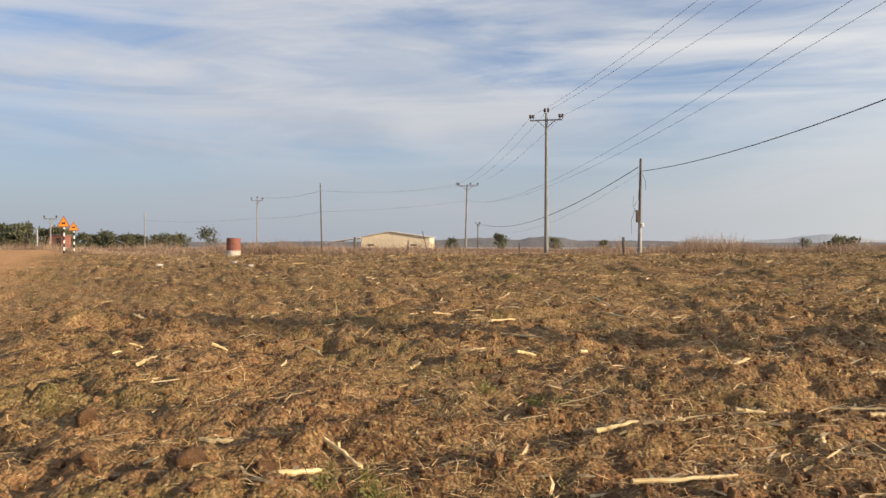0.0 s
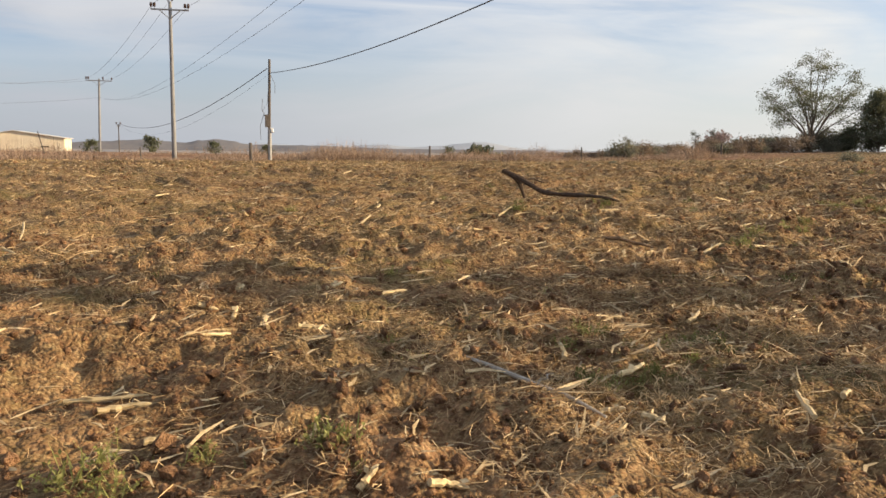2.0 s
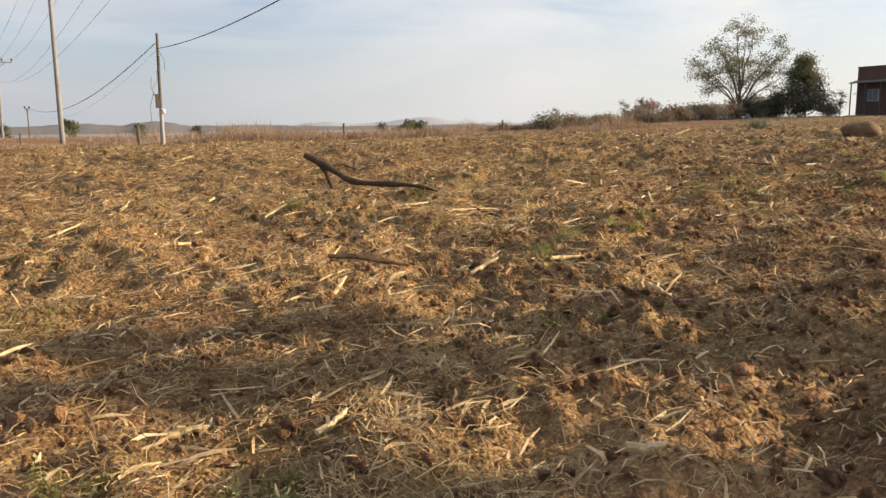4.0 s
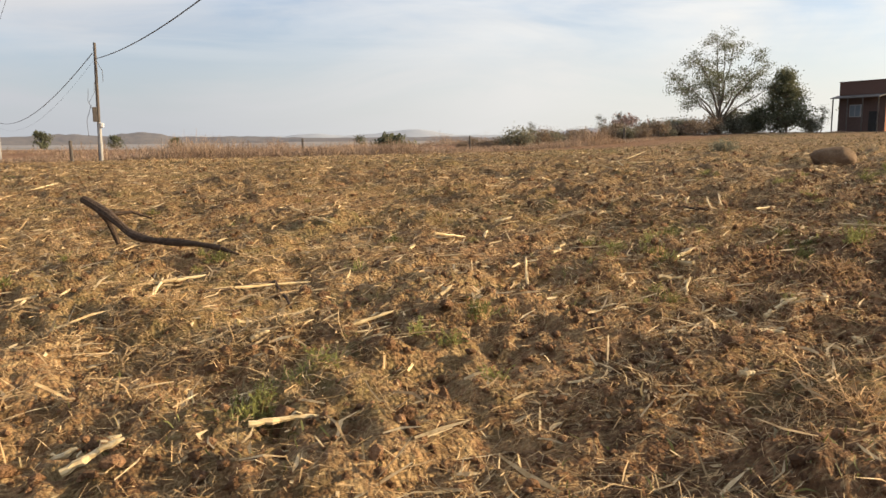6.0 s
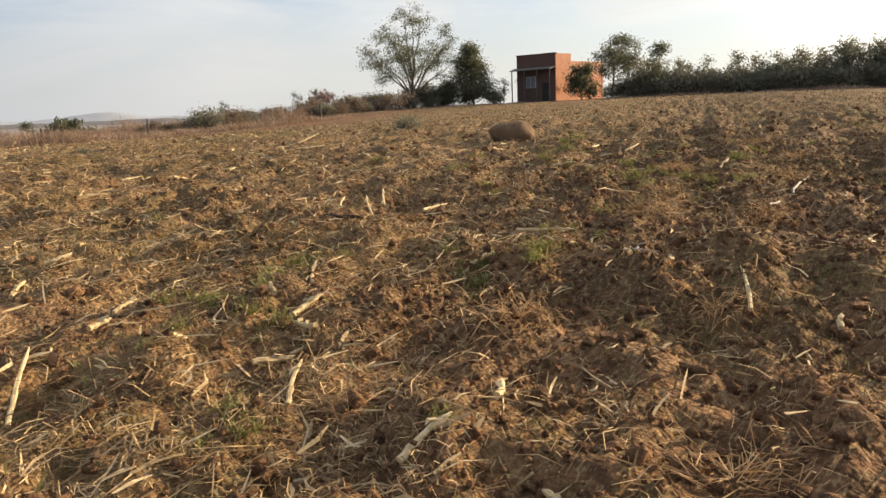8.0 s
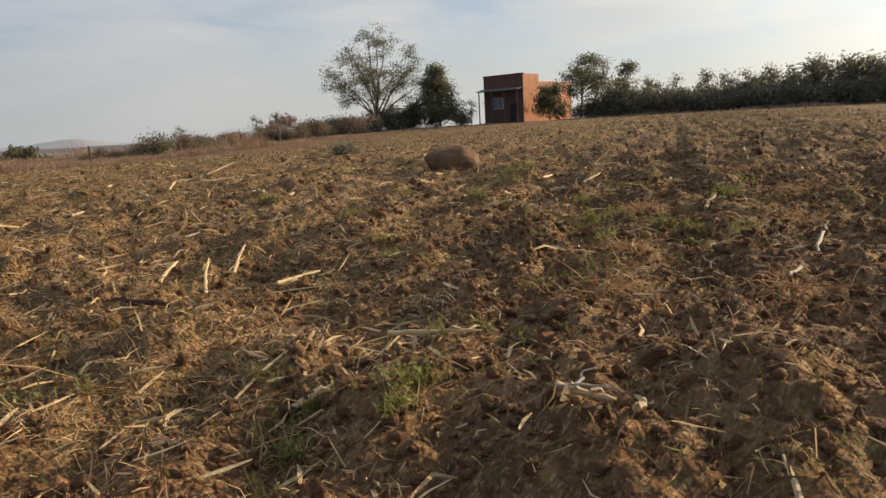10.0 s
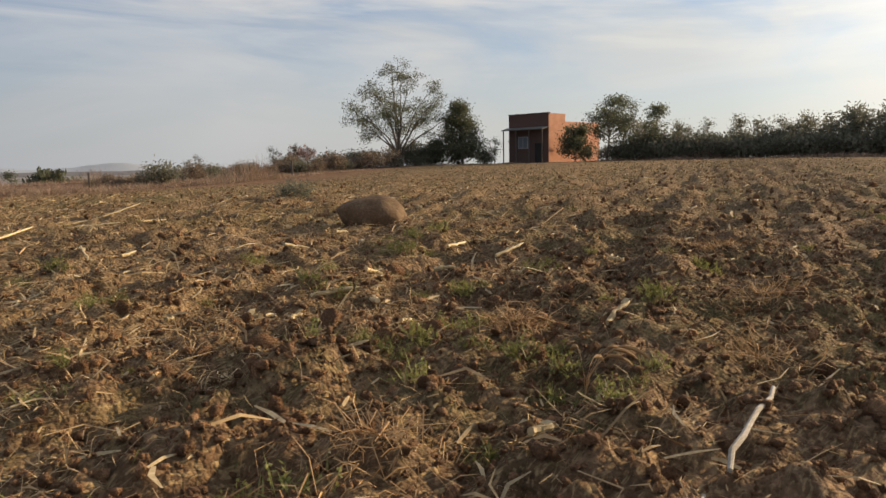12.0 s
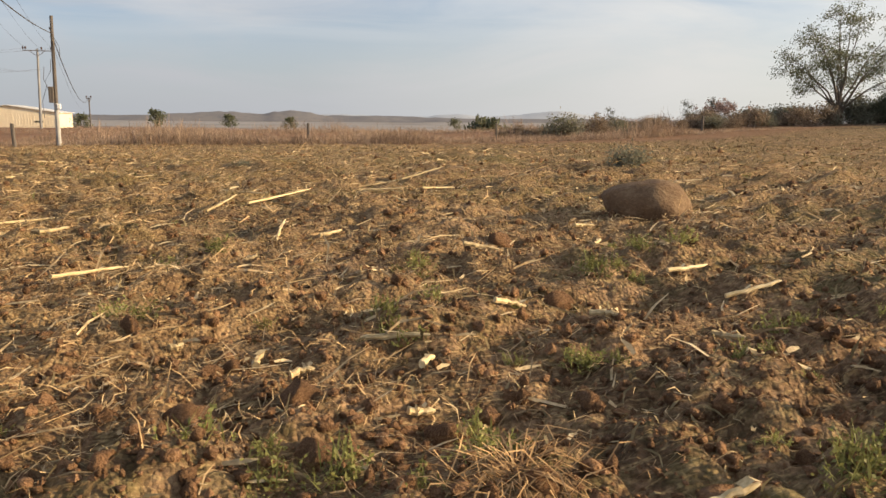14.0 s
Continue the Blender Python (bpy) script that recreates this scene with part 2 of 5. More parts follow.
M_STEEL = material("dull_steel", [(0.35, (0.16, 0.165, 0.175)), (0.65, (0.29, 0.295, 0.31))], 6.0, 0.5, 0.1, 6, metal=0.6)
M_INS = material("brown_porcelain", [(0.35, (0.06, 0.04, 0.035)), (0.65, (0.12, 0.08, 0.065))], 9.0, 0.25, 0)
M_WIRE = material("cable_sheath", [(0.35, (0.05, 0.05, 0.055)), (0.65, (0.10, 0.10, 0.105))], 2.0, 0.6, 0)
M_WHITE = material("white_paint", [(0.35, (0.66, 0.65, 0.62)), (0.65, (0.82, 0.81, 0.78))], 5.0, 0.6, 0.1)
M_SCUFF = material("scuffed_white", [(0.35, (0.30, 0.22, 0.18)), (0.55, (0.62, 0.56, 0.52))], 4.0, 0.8, 0.2)
M_BLACK = material("black_paint", [(0.35, (0.03, 0.03, 0.03)), (0.65, (0.06, 0.06, 0.06))], 5.0, 0.6, 0.1)
M_RED = material("faded_red_paint", [(0.35, (0.17, 0.065, 0.052)), (0.65, (0.28, 0.125, 0.10))], 6.0, 0.75, 0.3)
M_ORANGE = material("sign_orange", [(0.35, (0.78, 0.24, 0.03)), (0.65, (0.88, 0.33, 0.05))], 3.0, 0.45, 0)
M_SHED = material("cream_sheet", [(0.35, (0.66, 0.56, 0.41)), (0.65, (0.80, 0.71, 0.54))], 0.5, 0.8, 0.15, 9, stretch=(3, 3, 0.4))
M_SHEDROOF = material("pale_roof_sheet", [(0.35, (0.58, 0.55, 0.50)), (0.65, (0.75, 0.72, 0.66))], 0.5, 0.5, 0.15, 9)
# Near-black colour paints the darkness of openings on solid blocks; doors wear it too.
M_DARKROOM = material("dim_opening", [(0.35, (0.03, 0.028, 0.026)), (0.65, (0.05, 0.047, 0.043))], 2.0, 0.9, 0)
# Light put into brick colours: M_BRICK raised for sun, M_FRONT and M_MORTAR darkened for shade.
M_BRICK = material("raw_brick", [(0.35, (0.54, 0.25, 0.15)), (0.5, (0.64, 0.32, 0.20)), (0.66, (0.70, 0.39, 0.26))], 1.4, 0.9, 0.3, 9)
M_FRONT = material("shaded_brick_front", [(0.35, (0.12, 0.07, 0.056)), (0.5, (0.155, 0.092, 0.073)), (0.66, (0.20, 0.125, 0.10))], 1.4, 0.9, 0.3, 9)
M_MORTAR = material("shaded_front_mortar", [(0.35, (0.10, 0.064, 0.052)), (0.65, (0.15, 0.10, 0.082))], 6.0, 0.95, 0.4)
M_TILE = material("grey_porch_sheet", [(0.35, (0.13, 0.12, 0.11)), (0.65, (0.21, 0.195, 0.18))], 1.5, 0.7, 0.2)
M_GLASS = material("window_glass", [(0.35, (0.16, 0.19, 0.21)), (0.65, (0.24, 0.27, 0.29))], 1.0, 0.08, 0)
# Haze of distance is put into the base colour of both hill materials.
M_HILL = material("haze_tinted_hill", [(0.35, (0.125, 0.125, 0.14)), (0.5, (0.165, 0.16, 0.165)), (0.65, (0.20, 0.185, 0.18))], 0.006, 1.0, 0, 8)
M_HILL2 = material("haze_painted_far_hill", [(0.35, (0.36, 0.39, 0.43)), (0.65, (0.39, 0.42, 0.46))], 0.003, 1.0, 0, 8)
M_PLASTIC = material("litter_plastic", [(0.35, (0.40, 0.36, 0.31)), (0.65, (0.56, 0.52, 0.47))], 9.0, 0.5, 0.3)


# ---- mesh helpers ----
def part(name, bm, mat, parent=None, label="", smooth=False):
    me = bpy.data.meshes.new(name)
    bm.to_mesh(me)
    bm.free()
    me.materials.append(mat)
    if smooth:
        me.polygons.foreach_set("use_smooth", [True] * len(me.polygons))
    ob = new(name, me)
    if parent:
        ob.parent = parent
    return tagged(ob, label)


def mesh_from(name, verts, faces, mat, parent=None, smooth=False):
    """One mesh object out of numpy arrays; faces all with the same number of corners."""
    me = bpy.data.meshes.new(name)
    n, k = faces.shape
    me.vertices.add(len(verts))
    me.vertices.foreach_set("co", verts.astype(np.float32).ravel())
    me.loops.add(n * k)
    me.loops.foreach_set("vertex_index", faces.astype(np.int32).ravel())
    me.polygons.add(n)
    me.polygons.foreach_set("loop_start", np.arange(0, n * k, k, dtype=np.int32))
    me.polygons.foreach_set("loop_total", np.full(n, k, dtype=np.int32))
    me.polygons.foreach_set("use_smooth", np.full(n, smooth))
    me.update(calc_edges=True)
    me.materials.append(mat)
    ob = new(name, me)
    if parent:
        ob.parent = parent
    return ob


def box(bm, cx, cy, cz, sx, sy, sz, turn=0.0, bevel=0.0):
    m = Matrix.Translation((cx, cy, cz)) @ Matrix.Rotation(turn, 4, "Z") @ Matrix.Diagonal((sx, sy, sz, 1))
    made = bmesh.ops.create_cube(bm, size=1, matrix=m)
    if bevel:
        edges = list({e for v in made["verts"] for e in v.link_edges})
        bmesh.ops.bevel(bm, geom=edges, offset=bevel, segments=1, affect="EDGES")
    return bm


def tube(bm, points, radii, sides=8, cap=True):
    """A tapered tube along points."""
    rings = []
    pts = [Vector(p) for p in points]
    for i, p in enumerate(pts):
        d = (pts[min(i + 1, len(pts) - 1)] - pts[max(i - 1, 0)]).normalized()
        a = d.cross(Vector((0, 0, 1)) if abs(d.z) < 0.9 else Vector((1, 0, 0))).normalized()
        b = d.cross(a)
        rings.append([bm.verts.new(p + radii[i] * (math.cos(2 * math.pi * k / sides) * a + math.sin(2 * math.pi * k / sides) * b)) for k in range(sides)])
    for r0, r1 in zip(rings, rings[1:]):
        for k in range(sides):
            bm.faces.new((r0[k], r0[(k + 1) % sides], r1[(k + 1) % sides], r1[k]))
    if cap:
        bm.faces.new(rings[0][::-1])
        bm.faces.new(rings[-1])
    return bm


# ---- the lie of the land ----
rng = np.random.default_rng(4)
TABLE = rng.random((256, 256))
JIT = rng.random((256, 256, 3))
AX, AY = 0.897, 0.441     # the direction of the field's near side


def sig(a):
    return 1 / (1 + np.exp(-np.clip(a, -40, 40)))


def vnoise(x, y, size, seed=0):
    x, y = x / size + seed * 17.3, y / size + seed * 31.7
    i, j = np.floor(x).astype(int), np.floor(y).astype(int)
    fx, fy = x - i, y - j
    fx, fy = fx * fx * (3 - 2 * fx), fy * fy * (3 - 2 * fy)
    g = lambda a, b: TABLE[a % 256, b % 256]
    return (g(i, j) * (1 - fx) + g(i + 1, j) * fx) * (1 - fy) + (g(i, j + 1) * (1 - fx) + g(i + 1, j + 1) * fx) * fy


def lumps(x, y, size, seed=0):
    """Rounded lumps of uneven height, one to a cell."""
    x, y = x / size + seed * 11.1, y / size + seed * 7.7
    i, j = np.floor(x).astype(int), np.floor(y).astype(int)
    best = np.zeros_like(x)
    for a in (-1, 0, 1):
        for b in (-1, 0, 1):
            c = JIT[(i + a) % 256, (j + b) % 256]
            r = 0.45 + 0.4 * c[..., 2]
            d2 = ((x - i - a - c[..., 0]) ** 2 + (y - j - b - c[..., 1]) ** 2) / (r * r)
            best = np.maximum(best, np.sqrt(np.clip(1 - d2, 0, 1)) * (0.2 + 0.8 * c[..., 2]))
    return best


def road_mask(x, y):
    """1 on the raised dirt road that leaves the field's corner."""
    ux, uy = -0.492, 0.870
    along, off = (x + 13) * ux + (y - 14) * uy, (x + 13) * uy - (y - 14) * ux
    return sig((3.4 - np.abs(off + 3.2)) / 0.35) * sig((78 - along) / 3) * sig((along + 6) / 2)


def land(x, y):
    """The smooth ground: a gentle rise towards the house, a fall to the plain beyond."""
    x, y = np.asarray(x, float), np.asarray(y, float)
    f, s1, s2 = sig((y - 25) / 8), sig((x + 0.15 * y - 17) / 5), sig((x - 52) / 10) * sig((98 - y) / 6)
    z = -0.492 + 1.033 * s1 * (1 - f) + 1.6 * s2 * f + 0.521 * f + 0.0387 * np.clip(y, -8, 60) * (1 - f)
    far = np.clip((y + 0.25 * x - 170) / 500, 0, 1)
    z = z - (0.9 * sig((y - 145) / 9) + 13 * far * far * (3 - 2 * far)) * (1 - 0.9 * s2 * sig((260 - y) / 30))
    z = z - 0.5 * sig((y - 112) / 8) * sig((x - 18) / 8)
    return z + 0.30 * road_mask(x, y)


def field_mask(x, y):
    edge = 52 + 2.5 * np.sin(x / 9) + np.clip(x - 45, 0, 40) * 0.45
    return sig((edge - y) / 1.2) * sig((77 + 0.04 * y - x) / 2.0)


GOLD = ((11.31, 9.46), (11.31, 8.93), (11.19, 9.85), (13.78, 10.12), (13.83, 7.39), (12.89, 7.31), (12.30, 7.57), (14.78, 10.44), (12.20, 8.72), (15.82, 10.06),
        (16.66, 8.90), (15.63, 8.03), (16.49, 12.67), (14.84, 9.35), (7.94, 8.99), (11.00, 9.25), (4.70, 4.75), (3.12, 5.32), (6.59, 4.28), (5.41, 3.30), (2.57, 4.37),
        (9.50, 6.24), (9.00, 6.84), (10.14, 6.76), (10.91, 6.46), (9.73, 7.58), (18.04, 8.86))


def straw_cover(x, y):
    """How thickly straw lies: thick on the west part and away from the near side, in mats where the soil is bare."""
    off = -(x + 1.8) * AY + (y + 1.9) * AX
    edge = 0.9 + 1.0 * sig((x - 8.4) / 0.5) + 1.5 * sig((x - 11.0) / 0.8) + 2.6 * sig((-1.6 - x) / 0.8)
    c = (0.10 + 0.90 * sig((off - edge) / 0.55)) * (1 - 0.38 * sig((2.2 + 0.25 * y - x) / 0.9) * sig((10 - y) / 1.5)) * (1 - 0.5 * sig((x - 0.45 * y - 9) / 2.5))
    for gx, gy in GOLD:
        c = c + 0.42 * np.exp(-((x - gx) ** 2 + (y - gy) ** 2) / 0.16)
    return np.clip(c, 0, 1.15)


def relief(x, y):
    """Clods, furrows and hollows of the worked field."""
    u, v = x * AX + y * AY, -x * AY + y * AX
    reach = np.clip(1.25 - np.hypot(x - 9, y - 8) / 105, 0, 1) * field_mask(x, y) * (1 - road_mask(x, y))
    z = 0.09 * (vnoise(x, y, 1.6, 1) - 0.5) + 0.10 * (vnoise(x, y, 0.6, 2) - 0.5)
    z = z + 0.025 * np.sin(2 * math.pi * (v + 0.5 * vnoise(x, y, 3, 6)) / 0.85)
    rough = 0.35 + 0.9 * vnoise(x, y, 1.1, 3)
    z = z + rough * (0.050 * lumps(x, y, 0.36, 1) + 0.062 * lumps(x, y, 0.21, 2) + 0.055 * lumps(x, y, 0.12, 3) + 0.06 * np.abs(vnoise(x, y, 0.16, 4) - 0.5) + 0.04 * (vnoise(x, y, 0.08, 5) - 0.5))
    return (z * 1.35 - 0.05) * reach


def top(x, y):
    x, y = np.asarray(x, float), np.asarray(y, float)
    return land(x, y) + relief(x, y)


def top_at(x, y):
    return float(top(np.array([x]), np.array([y]))[0])


def steps(lo, a, b, hi, fine, grow):
    """Grid lines: even between a and b, then ever wider out to lo and hi."""
    mid = list(np.arange(a, b, fine))
    out, d, p = [], fine, mid[-1]
    while p < hi:
        d *= grow
        p += d
        out.append(p)
    back, d, p = [], fine, a
    while p > lo:
        d *= grow * 1.06
        p -= d
        back.append(p)
    return np.array(back[::-1] + mid + out)


def build_ground():
    us, vs = steps(-4500, -6, 27, 4500, 0.064, 1.09), steps(-4500, -4.0, 7.0, 4500, 0.056, 1.028)
    u, v = np.meshgrid(us, vs)
    x, y = (u * AX - v * AY).ravel(), (u * AY + v * AX).ravel()
    z = top(x, y)
    nu, nv = len(us), len(vs)
    idx = np.arange(nu * nv).reshape(nv, nu)
    faces = np.stack([idx[:-1, :-1], idx[:-1, 1:], idx[1:, 1:], idx[1:, :-1]], -1).reshape(-1, 4)
    ob = mesh_from("ground", np.stack([x, y, z], -1), faces, M_GROUND, smooth=True)
    road = road_mask(x, y)
    scrub = (1 - field_mask(x, y)) * (1 - road)
    # Weight of the painted haze, growing with distance.
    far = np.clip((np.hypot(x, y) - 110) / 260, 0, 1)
    attr = ob.data.attributes.new("zone", "FLOAT_COLOR", "POINT")
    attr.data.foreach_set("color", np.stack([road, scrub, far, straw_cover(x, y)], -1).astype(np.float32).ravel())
    tagged(ob, "reddish brown ploughed field with straw litter", "ground", kind="structure")


build_ground()


def hills(name, mat, ridges, label):
    """Low far ridges as one rolling body of land."""
    verts, faces = [], []
    for cx, cy, length, height, base, turn in ridges:
        n, k = 60, 7
        start = len(verts)
        for i in range(n + 1):
            s = i / n * 2 - 1
            h = height * (math.cos(s * math.pi / 2) ** 0.8) * (0.72 + 0.5 * noise.noise((s * 3.1, cx * 0.01, 0)) + 0.12 * noise.noise((s * 17, cx * 0.02, 4)))
            for j in range(k):
                w = j / (k - 1) * 2 - 1
                p = Vector((s * length / 2, w * length * 0.12, base + h * math.cos(w * math.pi / 2)))
                p.rotate(Euler((0, 0, turn)))
                verts.append((cx + p.x, cy + p.y, p.z))
        for i in range(n):
            for j in range(k - 1):
                a = start + i * k + j
                faces.append((a, a + k, a + k + 1, a + 1))
    ob = mesh_from(name, np.array(verts), np.array(faces), mat, smooth=True)
    return tagged(ob, label, "hills", kind="structure")


# Far ridges, hazed by their paint alone.
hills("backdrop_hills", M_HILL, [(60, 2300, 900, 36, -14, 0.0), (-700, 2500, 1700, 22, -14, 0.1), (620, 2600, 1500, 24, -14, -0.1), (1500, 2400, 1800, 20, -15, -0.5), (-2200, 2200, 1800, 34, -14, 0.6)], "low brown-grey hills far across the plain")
hills("backdrop_far_hills", M_HILL2, [(1300, 3600, 1900, 62, -25, -0.2), (2300, 3000, 2000, 60, -25, -0.6), (300, 4200, 2400, 40, -20, 0.0)], "far hills coloured pale blue for distance haze")


# ---- trees and bushes ----
def leaf_quads(rnd, centres, radius, count, size, flat=0.8, droop=0.0):
    """Small leaf-shaped quads scattered round the centres."""
    c = centres[rnd.integers(0, len(centres), count)]
    p = c + rnd.normal(0, 1, (count, 3)) * np.array([radius, radius, radius * flat])
    a = rnd.normal(0, 1, (count, 3))
    a[:, 2] -= droop
    a /= np.linalg.norm(a, axis=1)[:, None]
    b = np.cross(a, rnd.normal(0, 1, (count, 3)))
    b /= np.linalg.norm(b, axis=1)[:, None] + 1e-6
    s = (size * rnd.uniform(0.6, 1.4, count))[:, None]
    v = np.stack([p - a * s, p + b * s * 0.42, p + a * s, p - b * s * 0.42], 1).reshape(-1, 3)
    return v, np.arange(count * 4).reshape(-1, 4)


def tree(name, height, spread, crown_from, leaves, leaf, seed, mat=None, stems=1, limbs=16, clump=0.5, shape="round", label="", category="tree"):
    rnd, r = np.random.default_rng(seed), random.Random(seed)
    root = new(name)
    bm = bmesh.new()
    tips = []
    for s in range(stems):
        lean = Vector((r.uniform(-1, 1), r.uniform(-1, 1), 0)) * (0.17 if stems > 1 else 0.06)
        pts = [Vector((0.12 * s, 0.1 * s, -0.3))]
        for i in range(1, 7):
            pts.append(pts[-1] + Vector((lean.x * height / 6 + r.uniform(-1, 1) * height * 0.018, lean.y * height / 6 + r.uniform(-1, 1) * height * 0.018, height * 0.82 / 6)))
        w = height * 0.016 / (stems ** 0.4)
        tube(bm, pts, [w * (1 - 0.14 * i) for i in range(7)], 7)
        for k in range(max(3, limbs // stems)):
            t = r.uniform(max(0.12, crown_from * 0.7), 1.0)
            i = min(5, int(t * 6))
            p0 = pts[i].lerp(pts[i + 1], t * 6 - i)
            rel = max(0.0, (t - crown_from * 0.7) / (1 - crown_from * 0.7))
            reach = spread * (math.sqrt(max(0.05, 1 - (rel * 1.5 - 0.55) ** 2)) if shape == "round" else 1.05 - 0.95 * rel) * r.uniform(0.55, 1.0)
            turn = r.uniform(0, 2 * math.pi)
            rise = reach * r.uniform(0.05, 0.62) if shape == "round" else reach * r.uniform(0.0, 0.35)
            p2 = p0 + Vector((math.cos(turn) * reach, math.sin(turn) * reach, rise))
            p1 = p0.lerp(p2, 0.5) + Vector((0, 0, reach * 0.10))
            lw = w * 0.5 * (1 - 0.6 * t)
            tube(bm, [p0, p1, p2], [lw + 0.012, lw * 0.7 + 0.008, 0.008], 5)
            tips += [p2, p1.lerp(p2, 0.6), p1]
            for q in range(3):
                p3 = p1.lerp(p2, r.uniform(0.2, 1)) + Vector((r.uniform(-1, 1), r.uniform(-1, 1), r.uniform(-0.2, 0.9))) * reach * 0.38
                tube(bm, [p1.lerp(p2, 0.3 + 0.2 * q), p3], [0.012 + lw * 0.35, 0.006], 4)
                tips.append(p3)
        tips.append(pts[-1])
    part("trunk", bm, M_BARK, root)
    low = height * crown_from * 0.5
    centres = np.array([tuple(t) for t in tips if t.z > low])
    v, f = leaf_quads(rnd, centres, clump, leaves, leaf)
    v[:, 2] = np.maximum(v[:, 2], 0.05)
    mesh_from("crown", v, f, mat or M_LEAF, root)
    return tagged(root, label, category)


def put(ob, x, y, turn=0.0, scale=1.0, sink=0.05):
    ob.matrix_basis = pose(x, y, float(land(x, y)) - sink, 0, 0, turn) @ Matrix.Diagonal((scale, scale, scale, 1))
    return ob


def put_copy(ob, x, y, turn, scale=1.0, group="", label="", sink=0.05):
    c = copy_thing(ob, pose(x, y, float(land(x, y)) - sink, 0, 0, turn))
    c.scale = (scale,) * 3
    return tagged(c, label, group=group)


def vase_tree():
    """Several stems that part near the ground and spread, with leaves in loose clumps at their ends."""
    root, r, rnd = new("big_tree"), random.Random(23), np.random.default_rng(23)
    bm, tips = bmesh.new(), []
    tube(bm, [(0, 0, -0.3), (0.02, 0, 0.5), (0.05, 0.02, 1.5)], [0.30, 0.24, 0.20], 9)
    for k in range(15):
        f = (k / 14) ** 1.2
        turn, reach, height = k * 2.4, 0.5 + 5.0 * math.sqrt(max(0.0, 1 - (1.15 * f) ** 2)) if f < 0.85 else 0.8, 4.7 + 6.0 * f
        turn += r.uniform(-0.2, 0.2)
        pts = [Vector((math.cos(turn) * reach * t ** 1.35 + 0.05, math.sin(turn) * reach * t ** 1.35, 0.7 + (height - 0.7) * t ** 0.88)) + Vector((r.uniform(-1, 1), r.uniform(-1, 1), 0)) * 0.16 * (t > 0) for t in (0, 0.18, 0.36, 0.54, 0.72, 0.88, 1.0)]
        tube(bm, pts, [0.12, 0.105, 0.085, 0.065, 0.045, 0.03, 0.012], 7)
        for j in range(8):
            t = r.uniform(0.42, 1.0)
            i = min(5, int(t * 6))
            p0 = pts[i].lerp(pts[i + 1], t * 6 - i)
            a = turn + r.gauss(0, 1.1)
            L = r.uniform(1.1, 2.7) * (1.15 - 0.45 * t)
            p2 = p0 + Vector((math.cos(a) * L, math.sin(a) * L, L * r.uniform(-0.12, 0.75)))
            p1 = p0.lerp(p2, 0.5) + Vector((0, 0, 0.12 * L))
            tube(bm, [p0, p1, p2], [0.045 * (1.2 - t), 0.022, 0.008], 5)
            tips.append(p2)
            for q in range(4):
                p3 = p1.lerp(p2, r.uniform(0, 1)) + Vector((r.uniform(-1, 1), r.uniform(-1, 1), r.uniform(-0.5, 0.8))) * 0.75
                tube(bm, [p1.lerp(p2, 0.2 * q), p3], [0.014, 0.006], 4)
                tips.append(p3)
        tips.append(pts[-1])
    part("trunk", bm, M_BARK, root)
    v, f = leaf_quads(rnd, np.array([tuple(t) for t in tips]), 0.30, 17000, 0.092, 0.75, 0.4)
    mesh_from("crown", v, f, M_LEAF, root)
    return tagged(root, "open-crowned tree with many stems and sparse pale leaves", "tree")


put(vase_tree(), 73.0, 72.1, 40)
cone = put(tree("conical_tree", 8.5, 3.7, 0.10, 13000, 0.12, 21, M_LEAF, 1, 84, 0.42, "cone", "dense dark green cone-shaped tree beside the house"), 78.6, 67.6, 0)
put(tree("broad_tree", 8.1, 2.7, 0.52, 5200, 0.12, 31, M_LEAF, 2, 26, 0.36, "round", "dark round-headed tree behind the brick house"), 86.3, 53.6, 10)
put(tree("tall_hedge_tree", 7.0, 1.2, 0.35, 2400, 0.12, 37, M_LEAF, 1, 22, 0.34, "round", "slim upright tree rising out of the hedge"), 88.2, 49.2, 30)
yard = put(tree("yard_tree", 4.5, 2.0, 0.22, 4600, 0.14, 41, M_LEAF, 2, 28, 0.38, "round", "small dense tree against the house side wall"), 85.7, 57.3, 70)
bush = put(tree("hedge_bush", 3.6, 1.9, 0.0, 1500, 0.12, 51, M_LEAF2, 3, 24, 0.36, "round", "tall pale green hedge bush", "bush"), 90.5, 50.5, 0)
bush2 = put(tree("hedge_bush", 4.6, 1.4, 0.1, 1300, 0.12, 61, M_LEAF2, 2, 24, 0.30, "cone", "upright pale hedge bush with ragged top", "bush"), 91.5, 48.0, 0)
thin = put(tree("thin_tree", 5.2, 1.0, 0.35, 700, 0.10, 71, M_LEAF2, 1, 14, 0.30, "round", "thin nearly bare young tree in the hedge", "tree"), 93.5, 42.0, 0)
low = put(tree("scrub_bush", 1.9, 1.3, 0.0, 1300, 0.10, 81, M_LEAF2, 3, 12, 0.28, "round", "low brown-green scrub bush on the field edge", "bush"), 66.0, 73.0, 0)
dry = put(tree("dry_scrub", 1.8, 1.5, 0.0, 1100, 0.10, 83, M_SCRUB, 4, 16, 0.30, "round", "tangled brown scrub on the field edge", "bush"), 58.0, 70.5, 0)
tagged(dry, group="scrub along the field edge")
for b in (bush, bush2, thin):
    tagged(b, group="hedge behind the field")
tagged(low, group="scrub along the field edge")
hr = random.Random(5)
